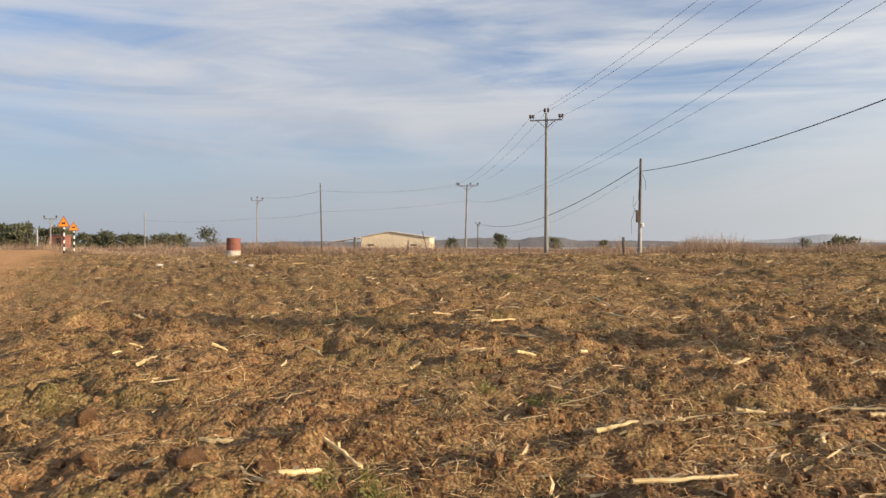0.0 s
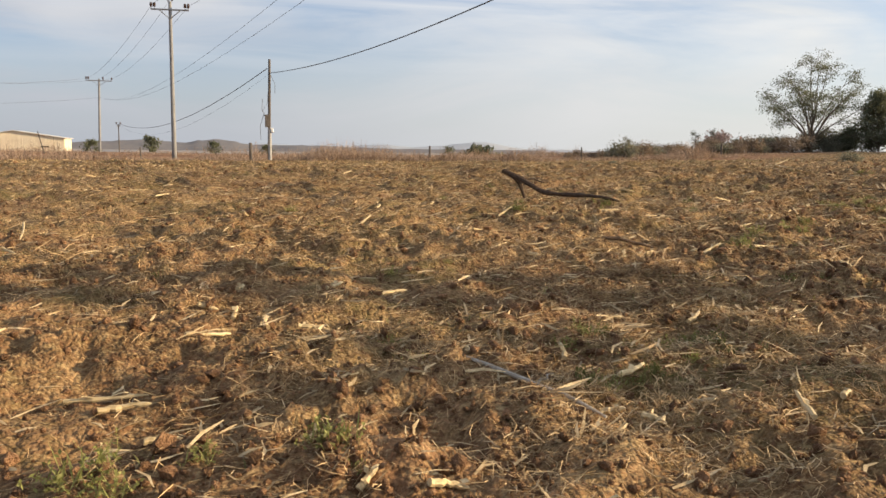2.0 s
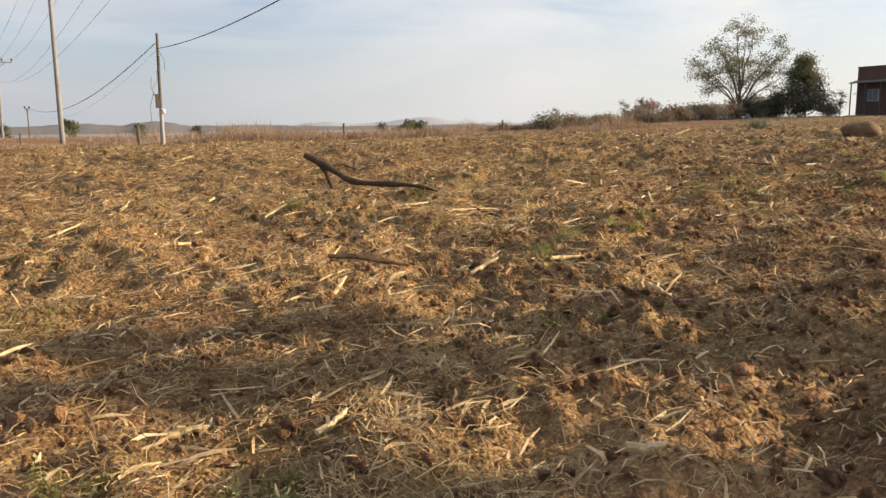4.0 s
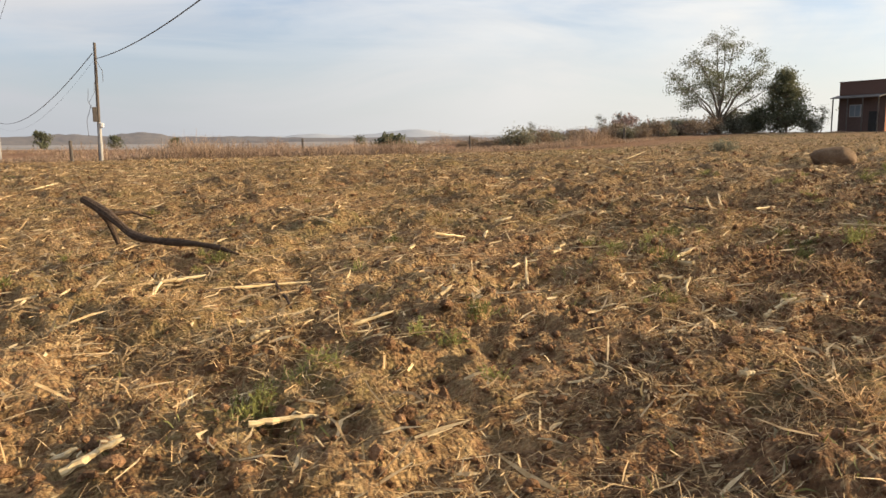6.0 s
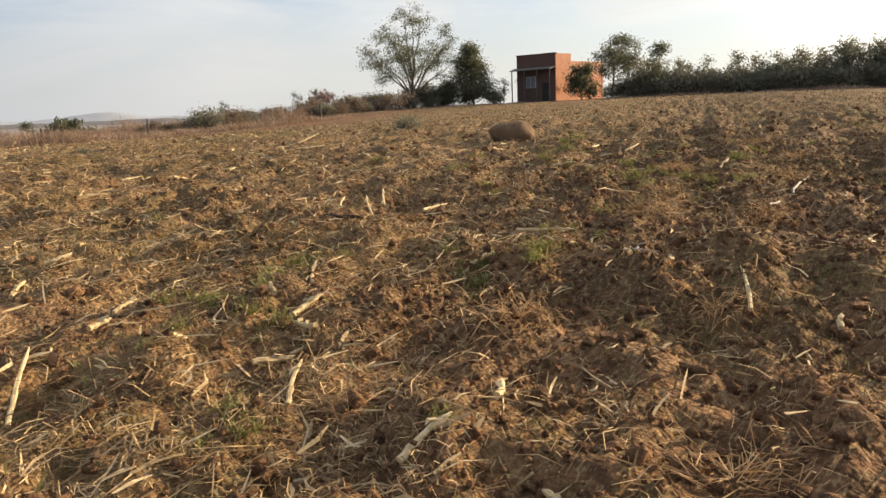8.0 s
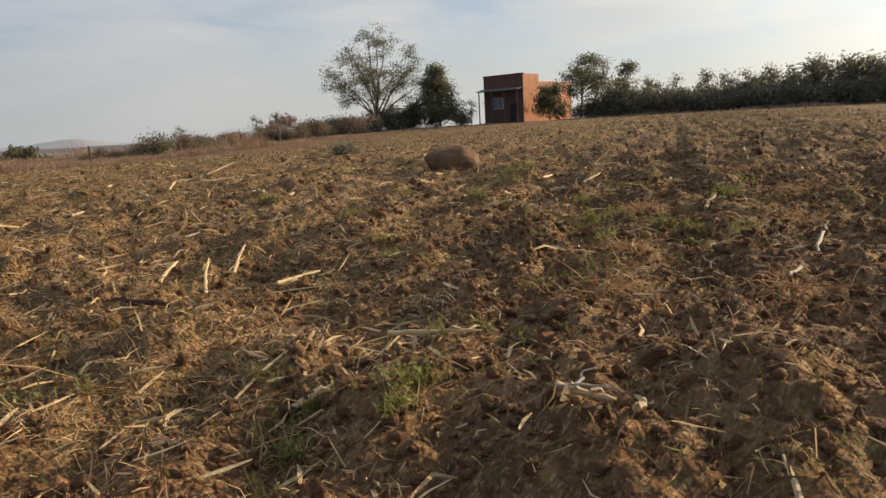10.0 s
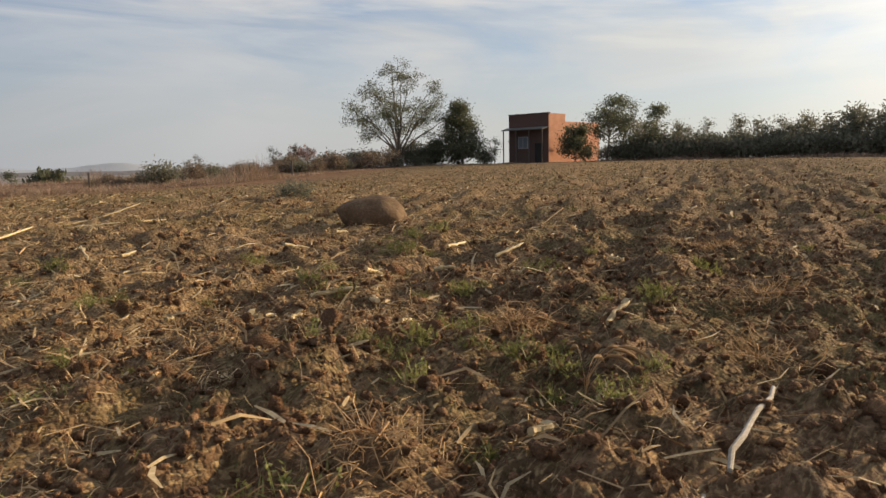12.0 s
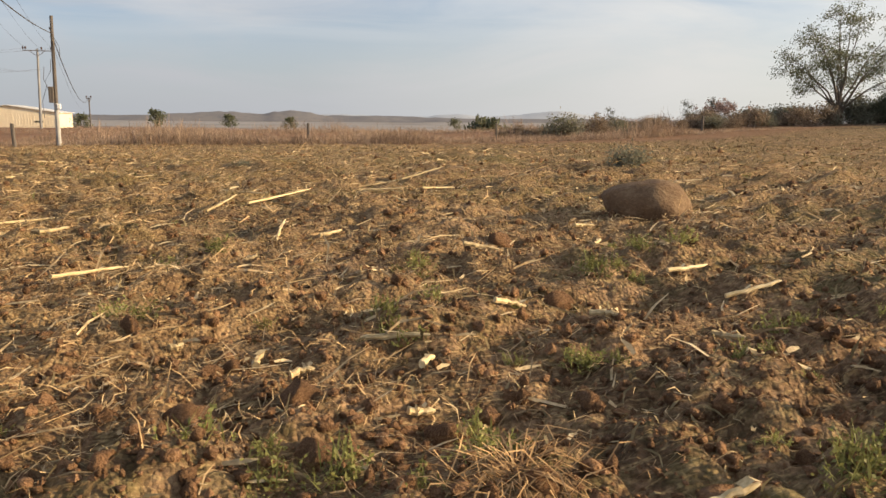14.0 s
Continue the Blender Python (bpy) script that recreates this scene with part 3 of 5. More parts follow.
for i in range(34):
    s = i / 33
    put_copy((bush, bush2, bush)[i % 3], 89.5 + 9 * s + hr.uniform(-1.2, 1.2), 53.0 - 32 * s + hr.uniform(-0.6, 0.6), hr.uniform(0, 360), hr.choice((0.6, 0.8, 0.95, 1.1, 1.3, 1.5)) * hr.uniform(0.85, 1.15), "hedge behind the field")
for x, y, s in ((88.6, 55.2, 0.55), (90.3, 53.6, 0.6), (80.9, 66.4, 0.5), (75.0, 71.9, 0.95), (73.9, 73.4, 0.8), (76.4, 70.6, 0.75), (71.3, 74.6, 0.6)):
    put_copy(bush, x, y, hr.uniform(0, 360), s, "hedge behind the field")
for i in range(36):
    s = i / 35
    put_copy(low, 87.6 + 8.6 * s + hr.uniform(-0.5, 0.5), 53.6 - 32.5 * s + hr.uniform(-0.4, 0.4), hr.uniform(0, 360), hr.uniform(1.0, 1.75), "hedge behind the field")
for i in range(10):
    put_copy(thin, 90.5 + 0.8 * i, 51 - 3.1 * i, hr.uniform(0, 360), hr.uniform(0.8, 1.1), "hedge behind the field")
for i in range(16):
    s = i / 15
    put_copy(dry if i % 3 else low, 40 + 38 * s + hr.uniform(-1, 1), 61 + 11 * s + hr.uniform(-1, 2.0), hr.uniform(0, 360), hr.uniform(0.55, 1.2), "scrub along the field edge")
for x, y, s in ((69.5, 74.6, 1.35), (75.2, 71.0, 1.5), (74.0, 69.8, 0.9), (80.6, 66.2, 1.1), (66.8, 77.0, 1.2), (77.0, 71.6, 1.6), (79.6, 69.5, 1.5)):
    put_copy(low, x, y, hr.uniform(0, 360), s, "scrub along the field edge")
put_copy(yard, 76.4, 70.2, 30, 0.72, label="dense dark bush-like tree between two taller trees")
put_copy(yard, 90.6, 66.6, 120, 1.25, label="dark treetop showing over the house parapet")
put_copy(thin, 82.0, 66.0, 200, 0.72, label="thin ragged shrub beside the porch")
put_copy(thin, 96.0, 32.6, 60, 1.2, label="tall thin tree at the end of the hedge")
for i in range(64):
    s = i / 63
    put_copy(dry, 36 + 36 * s + hr.uniform(-0.8, 0.8), 62.5 + 12 * s + hr.uniform(-1.5, 3.0), hr.uniform(0, 360), hr.uniform(0.4, 0.95) * (0.6 + 0.5 * s), "scrub along the field edge")


def plume_clump(x, y, height, count, seed):
    """A tall clump of grass with feathery pinkish heads."""
    root, rnd = new("plume_reed"), np.random.default_rng(seed)
    root.matrix_basis = pose(x, y, float(land(x, y)))
    bm, heads = bmesh.new(), []
    for k in range(count):
        px, py = rnd.normal(0, 0.9), rnd.normal(0, 0.9)
        L, a = height * rnd.uniform(0.65, 1.05), rnd.normal(0.8, 0.5)
        tip = Vector((px + math.cos(a) * L * 0.22, py + math.sin(a) * L * 0.22, L))
        tube(bm, [(px, py, -0.05), (px + math.cos(a) * L * 0.06, py + math.sin(a) * L * 0.06, L * 0.55), tip], [0.012, 0.010, 0.006], 4, cap=False)
        heads += [tuple(tip + Vector((math.cos(a) * 0.2, math.sin(a) * 0.2, 0.05)) * q - Vector((0, 0, 0.10 * q * q))) for q in (-1.6, -0.8, 0, 0.8, 1.6)]
    part("stem", bm, M_REED, root)
    v, f = leaf_quads(rnd, np.array(heads), 0.085, count * 60, 0.075, 1.0, 0.2)
    mesh_from("plume", v, f, M_PLUME, root)
    return tagged(root, "tall dry reed clump with feathery pinkish plumes", "grass", "plume reeds on the field edge")


plume_clump(61.6, 74.6, 2.5, 26, 5)
plume_clump(60.2, 73.6, 2.0, 16, 6)
plume_clump(63.2, 75.4, 2.1, 14, 7)
for x, y, s in ((52.6, 79.3, 0.52), (57.0, 72.5, 0.62), (60.0, 74.0, 0.66), (46.5, 70.0, 0.42)):
    put_copy(thin, x, y, hr.uniform(0, 360), s, "young trees along the field edge")
small = put(tree("small_tree", 2.9, 1.3, 0.45, 420, 0.17, 91, M_LEAF, 2, 14, 0.34, "round", "small dark roadside tree out on the plain"), 53.6, 143.8, 0, 1.0)
put_copy(small, -56.5, 137.8, 40, 1.55, label="round-headed tree standing beyond the dry scrub")
put_copy(small, -64.0, 135.0, 140, 1.1, label="small bush-like tree beyond the dry scrub")
far_tree = put(tree("treeline_tree", 5.2, 3.0, 0.15, 800, 0.36, 101, M_LEAF, 2, 12, 0.55, "round", "dark tree of a far roadside wood"), -95.0, 141.0, 0)
tagged(far_tree, group="roadside wood")
for i in range(30):
    put_copy(far_tree, -108 + 1.25 * i + hr.uniform(-1.5, 1.5), 133 + 0.9 * i + hr.uniform(-7, 7), hr.uniform(0, 360), hr.uniform(0.75, 1.15) * (1 - 0.012 * i), "roadside wood")
for x, y, s in ((-3.0, 190.0, 0.8), (12.0, 210.0, 0.7), (28.0, 230.0, 0.7), (-13.0, 165, 0.55)):
    put_copy(far_tree, x, y, hr.uniform(0, 360), s, label="lone dark tree far out on the plain")


def fern_bush():
    """Fresh broken branches with long drooping leaves."""
    root, rnd = new("palm_bush"), np.random.default_rng(8)
    bm, cs = bmesh.new(), []
    for k in range(11):
        a, e = rnd.uniform(0, 2 * math.pi), rnd.uniform(0.3, 1.2)
        L = rnd.uniform(2.2, 4.2)
        pts = [Vector((math.cos(a) * math.cos(e) * L * t, math.sin(a) * math.cos(e) * L * t, L * (math.sin(e) * t - 0.35 * t * t))) for t in (0, 0.35, 0.7, 1)]
        tube(bm, pts, [0.06, 0.045, 0.03, 0.015], 5)
        cs += [tuple(p) for p in pts[1:]]
    part("stem", bm, M_BARK, root)
    v, f = leaf_quads(rnd, np.array(cs), 0.38, 900, 0.34, 0.6, 1.0)
    mesh_from("foliage", v, f, M_LEAF, root)
    tagged(root, "spreading dark green palm-like bush out on the plain", "bush")
    put(root, 57.6, 136, 0, 1.3)


fern_bush()


# ---- poles, wires, fence ----
def insulator(root, x, y, z, size=1.0):
    bm = bmesh.new()
    tube(bm, [(x, y, z), (x, y, z + 0.1 * size)], [0.02 * size, 0.02 * size], 6)
    prof = [(0.10, 0.05), (0.13, 0.10), (0.17, 0.06), (0.21, 0.10), (0.25, 0.06), (0.29, 0.09), (0.34, 0.05)]
    tube(bm, [(x, y, z + h * size) for h, _ in prof], [w * size for _, w in prof], 8)
    part("insulator", bm, M_INS, root, "ribbed brown insulator")


def pole(name, x, y, height, r0, r1, mat, lean=(0, 0), arm=0.0, arm_turn=0.0, arm_drop=0.35, pins=(), top_pins=(), label="", foot=0.0):
    root = new(name)
    root.matrix_basis = pose(x, y, float(land(x, y)), 0, 0, arm_turn)
    bm = bmesh.new()
    n = 7
    tube(bm, [(lean[0] * i / n, lean[1] * i / n, -0.4 + (height + 0.4) * i / n) for i in range(n + 1)], [r0 + (r1 - r0) * i / n for i in range(n + 1)], 14)
    part("shaft", bm, mat, root, smooth=True)
    if foot:
        bm = bmesh.new()
        tube(bm, [(0.05, -0.06, -0.3), (0.05, -0.06, foot)], [r0 * 1.05, r0 * 1.0], 10)
        part("foot", bm, M_CONC2, root, "pale concrete foot strapped to the pole")
    if arm:
        z = height - arm_drop
        part("crossarm", box(bmesh.new(), lean[0], lean[1] - r1 - 0.04, z, arm, 0.09, 0.11, bevel=0.01), M_STEEL, root, "dull steel crossarm")
        for s in (-1, 1):
            bm = bmesh.new()
            tube(bm, [(lean[0] + s * arm * 0.27, lean[1] - r1 - 0.05, z - 0.05), (lean[0] + s * 0.05, lean[1] - r1 - 0.03, z - 0.62)], [0.035, 0.035], 6)
            part("brace", bm, M_STEEL, root, "steel brace")
        for p in pins:
            insulator(root, lean[0] + p * arm / 2, lean[1] - r1 - 0.04, z + 0.05, 1.25)
        for p in top_pins:
            insulator(root, lean[0] + p, lean[1], height - 0.05, 1.25)
    return tagged(root, label, "utility pole")


G = lambda x, y: float(land(x, y))
pole("power_pole", 1.68, 62.0, 11.6, 0.185, 0.11, M_CONC, (0, 0), 2.7, -9, 0.62, (-0.97, -0.8, 0.8, 0.97), (-0.14, 0.14), "tall grey concrete power pole with insulator crossarm")
pole("power_pole", -7.5, 113.1, 9.65, 0.17, 0.12, M_CONC, (0.25, 0), 3.2, 4, 0.25, (-0.97, -0.8, 0.3, 0.97), (), "concrete power pole with wide crossarm and insulators")
pole("power_pole", -25.1, 95.4, 8.55, 0.10, 0.07, M_WOODP, (-0.2, 0), 0, 0, 0, (), (), "thin dark wooden line pole in dry scrub")
pole("power_pole", -43.9, 127.0, 8.5, 0.13, 0.09, M_CONC, (0, 0), 2.0, 10, 0.3, (-0.95, 0.95), (0.0,), "far concrete power pole with short crossarm")
pole("power_pole", -66.9, 133.3, 6.6, 0.12, 0.09, M_CONC, (0, 0), 0, 0, 0, (), (), "far plain line pole beyond dry scrub")
pole("power_pole", -64.6, 100.4, 4.3, 0.11, 0.08, M_CONC, (0, 0), 1.7, 20, 0.1, (-0.9, 0.9), (), "pale pole with crossarm near the dirt road")
pole("power_pole", -65.4, 98.6, 2.7, 0.10, 0.10, M_CONC2, (0, 0), 0, 0, 0, (), (), "short pale pole stub near the dirt road")
pole("power_pole", -6.5, 138.0, 4.6, 0.10, 0.08, M_WOODP, (0, 0), 0.7, 0, 0.15, (-0.9, 0.9), (), "short far pole carrying the service cable")
p2 = pole("wooden_pole", 7.75, 53.6, 6.85, 0.115, 0.08, M_WOODP, (0.10, 0), 0, 0, 0, (), (), "weathered wooden pole with meter box and loose cables", foot=2.3)
part("meter_box", box(bmesh.new(), -0.14, -0.17, 2.75, 0.24, 0.14, 0.85, bevel=0.015), M_WOODP, p2, "grey weathered metal box")
part("lamp_holder", box(bmesh.new(), 0.2, -0.18, 2.12, 0.2, 0.16, 0.28, bevel=0.04), M_WHITE, p2, "small white fitting")
for k, (ax, az, bx, bz) in enumerate(((-0.05, 4.6, -0.42, 3.4), (-0.3, 3.3, -0.55, 1.5), (0.1, 5.9, 0.42, 4.6), (-0.4, 4.2, -0.2, 2.9))):
    bm = bmesh.new()
    tube(bm, [(ax, -0.12, az), ((ax + bx) / 2 + 0.16 * (-1) ** k, -0.16, (az + bz) / 2), (bx, -0.14, bz)], [0.014] * 3, 5)
    part("loose_cable", bm, M_WIRE, p2, "dangling black cable")
END = (12.2, -4.0)
pole("power_pole", *END, 11.6, 0.185, 0.11, M_CONC, (0, 0), 2.7, -9, 0.62, (-0.97, 0.97), (0.0,), "tall grey concrete power pole with insulator crossarm")
# Unseen poles, added and sized to lay shadow bands across the field.
pole("power_pole", 34.5, -2.85, 12.0, 0.31, 0.26, M_CONC, (0, 0), 2.4, 0, 0.5, (-0.9, 0.9), (0.0,), "unseen concrete pole added to cast a shadow band")
pole("power_pole", 30.0, -0.75, 8.4, 0.28, 0.23, M_CONC, (0, 0), 0, 0, 0, (), (), "shorter unseen pole added to cast a shadow band")


# Two more unseen shadow casters for the nearer bands.
pole("power_pole", 31.0, -4.07, 8.2, 0.23, 0.19, M_CONC, (0, 0), 0, 0, 0, (), (), "shorter unseen pole added to cast a shadow band")
pole("power_pole", 33.0, -3.87, 8.6, 0.23, 0.19, M_CONC, (0, 0), 0, 0, 0, (), (), "shorter unseen pole added to cast a shadow band")


def wire(a, b, sag, r, label="thin overhead power wire"):
    cu = bpy.data.curves.new("wire", "CURVE")
    cu.dimensions, cu.bevel_depth, cu.bevel_resolution = "3D", r, 1
    sp = cu.splines.new("POLY")
    n = 32
    sp.points.add(n)
    for i in range(n + 1):
        s = i / n
        sp.points[i].co = (*[a[k] + (b[k] - a[k]) * s for k in range(2)], a[2] + (b[2] - a[2]) * s - 4 * sag * s * (1 - s), 1)
    cu.materials.append(M_WIRE)
    tagged(new("wire", cu), label, "wire", "overhead wires")


for off, z in ((-1.3, 11.35), (0.0, 11.75), (1.25, 11.35)):
    wire((1.68 + off, 61.9 - off * 0.15, z), (END[0] + off, END[1] - off * 0.15, z + 0.2), 1.0, 0.008)
    wire((1.68 + off, 62.1 - off * 0.15, z), (-7.0 + off * 1.15, 113.0, 9.75), 0.7, 0.010)
for off, z in ((-0.6, 8.8), (0.5, 8.9)):
    wire((-7.0 + off * 0.5, 112.8, 7.2), (END[0] - 2 + off, END[1], z), 2.75, 0.0065)
pole("power_pole", 16.13, -11.85, 11.0, 0.14, 0.09, M_WOODP, (0, 0), 0, 0, 0, (), (), "tall wooden pole carrying the service cable")
wire((7.85, 53.5, 6.04), (16.13, -11.85, 10.58), 2.02, 0.022, "thick black service cable with deep sag")
wire((7.7, 53.7, 6.35), (-6.5, 138.0, 4.5), 2.1, 0.026, "black service cable running off across the plain")
wire((7.7, 53.7, 5.9), (-6.5, 138.0, 4.2), 2.6, 0.006)
for off in (-1.4, 1.4):
    wire((-7.1 + off, 113.1, 9.7), (-25.2, 95.4, 7.6), 0.6, 0.010)
wire((-25.2, 95.4, 7.6), (-43.9, 127.0, 8.7), 0.5, 0.016)
wire((-7.1, 113.0, 7.2), (-25.1, 95.4, 4.9), 0.3, 0.012)
wire((-25.1, 95.4, 4.9), (-43.9, 127.0, 5.1), 0.3, 0.013)
wire((-43.9, 127.0, 5.1), (-66.9, 133.3, 5.0), 0.5, 0.010)


def fence_post(x, y, h, r, lean, mat=M_WOODP, label="weathered wooden fence post in dry grass"):
    root = new("fence_post")
    root.matrix_basis = pose(x, y, G(x, y), lean, lean * 0.6, x * 40)
    bm = bmesh.new()
    tube(bm, [(0, 0, -0.3), (0.01, 0, h * 0.5), (0, 0.01, h - 0.03), (0, 0.01, h)], [r, r * 0.96, r * 0.9, r * 0.6], 8)
    part("stake", bm, mat, root)
    tagged(root, label, "fence post", "fence posts")


for x, y, h, r, lean in ((21.6, 60.5, 1.25, 0.09, 1), (6.3, 51.0, 1.25, 0.10, 2), (-13.35, 57, 1.35, 0.10, -3), (-9.3, 58, 1.1, 0.05, 4), (-0.6, 58.5, 0.9, 0.06, -2),
                         (33.5, 56.5, 1.2, 0.07, 2), (46.0, 58.5, 1.2, 0.08, -2), (52.0, 62.0, 1.3, 0.09, 1), (60.5, 67.5, 1.3, 0.08, 2), (68.0, 72.0, 1.2, 0.07, -2)):
    fence_post(x, y, h, r, lean)
fence_post(-11.0, 90.0, 2.4, 0.05, 14, label="thin leaning wooden stake in dry grass")


# ---- shed, house and roadside ----
def shed():
    root = new("shed")
    x0, x1, y0, y1, zb = -34.4, -18.6, 172.5, 184, G(-26, 174) - 0.2
    eave, ridge = 2.9 + zb + 0.2, 4.15 + zb + 0.2
    xm = x0 + (x1 - x0) * 0.42
    bm = bmesh.new()
    outline = [(x0, zb), (x1, zb), (x1, eave), (xm, ridge), (x0, eave)]
    front = [bm.verts.new((x, y0, z)) for x, z in outline]
    back = [bm.verts.new((x, y1, z)) for x, z in outline]
    bm.faces.new(front)
    bm.faces.new(back[::-1])
    for i in range(5):
        bm.faces.new((front[i], back[i], back[(i + 1) % 5], front[(i + 1) % 5]))
    body = part("body", bm, M_SHED, root, "cream sheet-clad walls")
    for a, b in (((x0 - 0.4, eave - 0.05), (xm, ridge + 0.06)), ((xm, ridge + 0.06), (x1 + 0.4, eave - 0.05))):
        L, ang = math.hypot(b[0] - a[0], b[1] - a[1]), math.atan2(b[1] - a[1], b[0] - a[0])
        bm = bmesh.new()
        bmesh.ops.create_cube(bm, size=1, matrix=Matrix.Translation(((a[0] + b[0]) / 2, (y0 + y1) / 2, (a[1] + b[1]) / 2 + 0.06)) @ Matrix.Rotation(-ang, 4, "Y") @ Matrix.Diagonal((L, y1 - y0 + 0.9, 0.1, 1)))
        part("roof", bm, M_SHEDROOF, root, "pale metal roof sheet")
    for i in range(30):
        x = x0 + (i + 0.5) * (x1 - x0) / 30
        part("rib", box(bmesh.new(), x, y0 - 0.02, zb + 1.5, 0.06, 0.05, 2.9), M_SHED, root)
    for x, w in ((x0 + 2.2, 1.6), (x1 - 3.6, 1.5)):
        part("vent_opening", box(bmesh.new(), x, y0 - 0.04, zb + 1.35, w, 0.1, 0.3), M_DARKROOM, root, "dark slot opening")
    bm = bmesh.new()
    bmesh.ops.create_cube(bm, size=1, matrix=Matrix.Translation((x0 - 4.0, y0 + 2, zb + 2.45)) @ Matrix.Rotation(radians(-8), 4, "Y") @ Matrix.Diagonal((8, 7, 0.12, 1)))
    part("lean_to_roof", bm, M_SHEDROOF, root, "low lean-to roof")
    for x in (x0 - 7.5, x0 - 4.0, x0 - 0.6):
        bm = bmesh.new()
        tube(bm, [(x, y0 - 0.6, zb), (x, y0 - 0.6, zb + 2.4 + 0.13 * (x - x0 + 4))], [0.07, 0.07], 6)
        part("lean_to_post", bm, M_WOODP, root)
    return tagged(root, "long cream farm shed with low gable and lean-to", "shed")


shed()


def house():
    root = new("brick_house")
    X, Y, Z = 84.3, 59.95, 1.44
    W, D1, D2 = 5.7, 2.9, 6.5
    H1, H2 = 5.6, 4.75
    t = 0.22
    # The front wears the shade-darkened copies, the sides the sun-brightened brick.
    front = part("front_wall", box(bmesh.new(), X + t / 2, Y + W / 2, Z + H1 / 2 - 0.2, t, W, H1 + 0.4), M_MORTAR, root, "front wall of raw brick")
    part("side_wall", box(bmesh.new(), X + t + D1 / 2, Y + t / 2, Z + H1 / 2 - 0.2, D1, t, H1 + 0.4), M_BRICK, root, "side wall of orange brick")
    part("side_wall", box(bmesh.new(), X + t + D1 / 2, Y + W - t / 2, Z + H1 / 2 - 0.2, D1, t, H1 + 0.4), M_BRICK, root)
    part("side_wall", box(bmesh.new(), X + t + D1 + D2 / 2, Y + t / 2 + 0.02, Z + H2 / 2 - 0.2, D2, t, H2 + 0.4), M_BRICK, root, "lower rear wall of orange brick")
    part("side_wall", box(bmesh.new(), X + t + D1 + D2 / 2, Y + W - t / 2, Z + H2 / 2 - 0.2, D2, t, H2 + 0.4), M_BRICK, root)
    part("rear_wall", box(bmesh.new(), X + 2 * t + D1 + D2, Y + W / 2, Z + H2 / 2 - 0.2, t, W, H2 + 0.4), M_BRICK, root)
    part("partition_wall", box(bmesh.new(), X + D1 + 0.1, Y + W / 2, Z + H1 / 2 + 0.2, t * 0.9, W - 2 * t - 0.02, H1 - 0.5), M_BRICK, root)
    part("roof", box(bmesh.new(), X + t + D1 + D2 / 2 + 0.1, Y + W / 2, Z + H2 - 0.25, D2, W - 2 * t - 0.02, 0.12), M_TILE, root, "flat roof behind low parapet")
    part("roof", box(bmesh.new(), X + t + D1 / 2, Y + W / 2, Z + H1 - 0.45, D1 - 0.3, W - 2 * t - 0.02, 0.12), M_TILE, root)
    part("coping", box(bmesh.new(), X + t / 2 - 0.02, Y + W / 2, Z + H1 + 0.05, t + 0.14, W + 0.12, 0.10, bevel=0.02), M_FRONT, root)
    # porch
    bm = bmesh.new()
    bmesh.ops.create_cube(bm, size=1, matrix=Matrix.Translation((X - 0.52, Y + W / 2 + 0.1, Z + 4.0)) @ Matrix.Rotation(radians(-14), 4, "Y") @ Matrix.Diagonal((1.25, W + 0.3, 0.09, 1)))
    porch = part("porch_roof", bm, M_TILE, root, "grey sheet porch roof")
    for k in range(4):
        bm = bmesh.new()
        y = Y + 0.12 + k * (W - 0.15) / 3
        tube(bm, [(X - 1.0, y, Z - 0.3), (X - 1.0, y, Z + 3.84)], [0.07, 0.07], 8)
        part("porch_post", bm, M_WOODP, root, "thin porch post")
    part("porch_floor", box(bmesh.new(), X - 0.6, Y + W / 2 + 0.1, Z - 0.02, 1.2, W + 0.3, 0.3, bevel=0.02), M_CONC, root, "raised concrete porch floor")
    # openings of the front: window with shutters, door
    win = part("window", box(bmesh.new(), X - 0.03, Y + 3.55, Z + 2.45, 0.10, 1.45, 1.35, bevel=0.01), M_CONC2, root, "pale framed window")
    for k in (-1, 1):
        part("pane", box(bmesh.new(), X - 0.09, Y + 3.55 + k * 0.33, Z + 2.45, 0.03, 0.56, 1.15), M_GLASS, win, "pale glass pane")
    door = part("door", box(bmesh.new(), X - 0.03, Y + 1.3, Z + 1.25, 0.10, 1.1, 2.2, bevel=0.01), M_DARKROOM, root, "dark timber door")
    part("handle", box(bmesh.new(), X - 0.10, Y + 0.9, Z + 1.15, 0.05, 0.04, 0.16, bevel=0.01), M_STEEL, door, "steel handle")
    side = part("window", box(bmesh.new(), X + 5.6, Y - 0.02, Z + 2.0, 1.3, 0.10, 1.3, bevel=0.01), M_DARKROOM, root, "dark side window")
    part("sill", box(bmesh.new(), X + 5.6, Y - 0.07, Z + 1.3, 1.5, 0.16, 0.08, bevel=0.01), M_CONC2, side)
    part("gate_post", box(bmesh.new(), X + 0.14, Y - 0.06, Z + 2.7, 0.34, 0.06, 5.5), M_BRICK, root)
    # courses of brick on the parapet front
    me = None
    for r in range(9):
        for c in range(13):
            if me is None:
                ob = part("brick", box(bmesh.new(), 0, 0, 0, 0.03, 0.41, 0.13, bevel=0.006), M_FRONT, front)
                me = ob.data
            else:
                ob = new("brick", me)
                ob.parent = front
            y = Y + 0.23 + c * 0.43 + (0.2 if r % 2 else 0)
            ob.matrix_basis = pose(X - 0.012, min(y, Y + W - 0.21), Z + H1 - 0.10 - r * 0.15)
    tagged(root, "unplastered orange brick house with parapet and shaded porch", "house")


house()


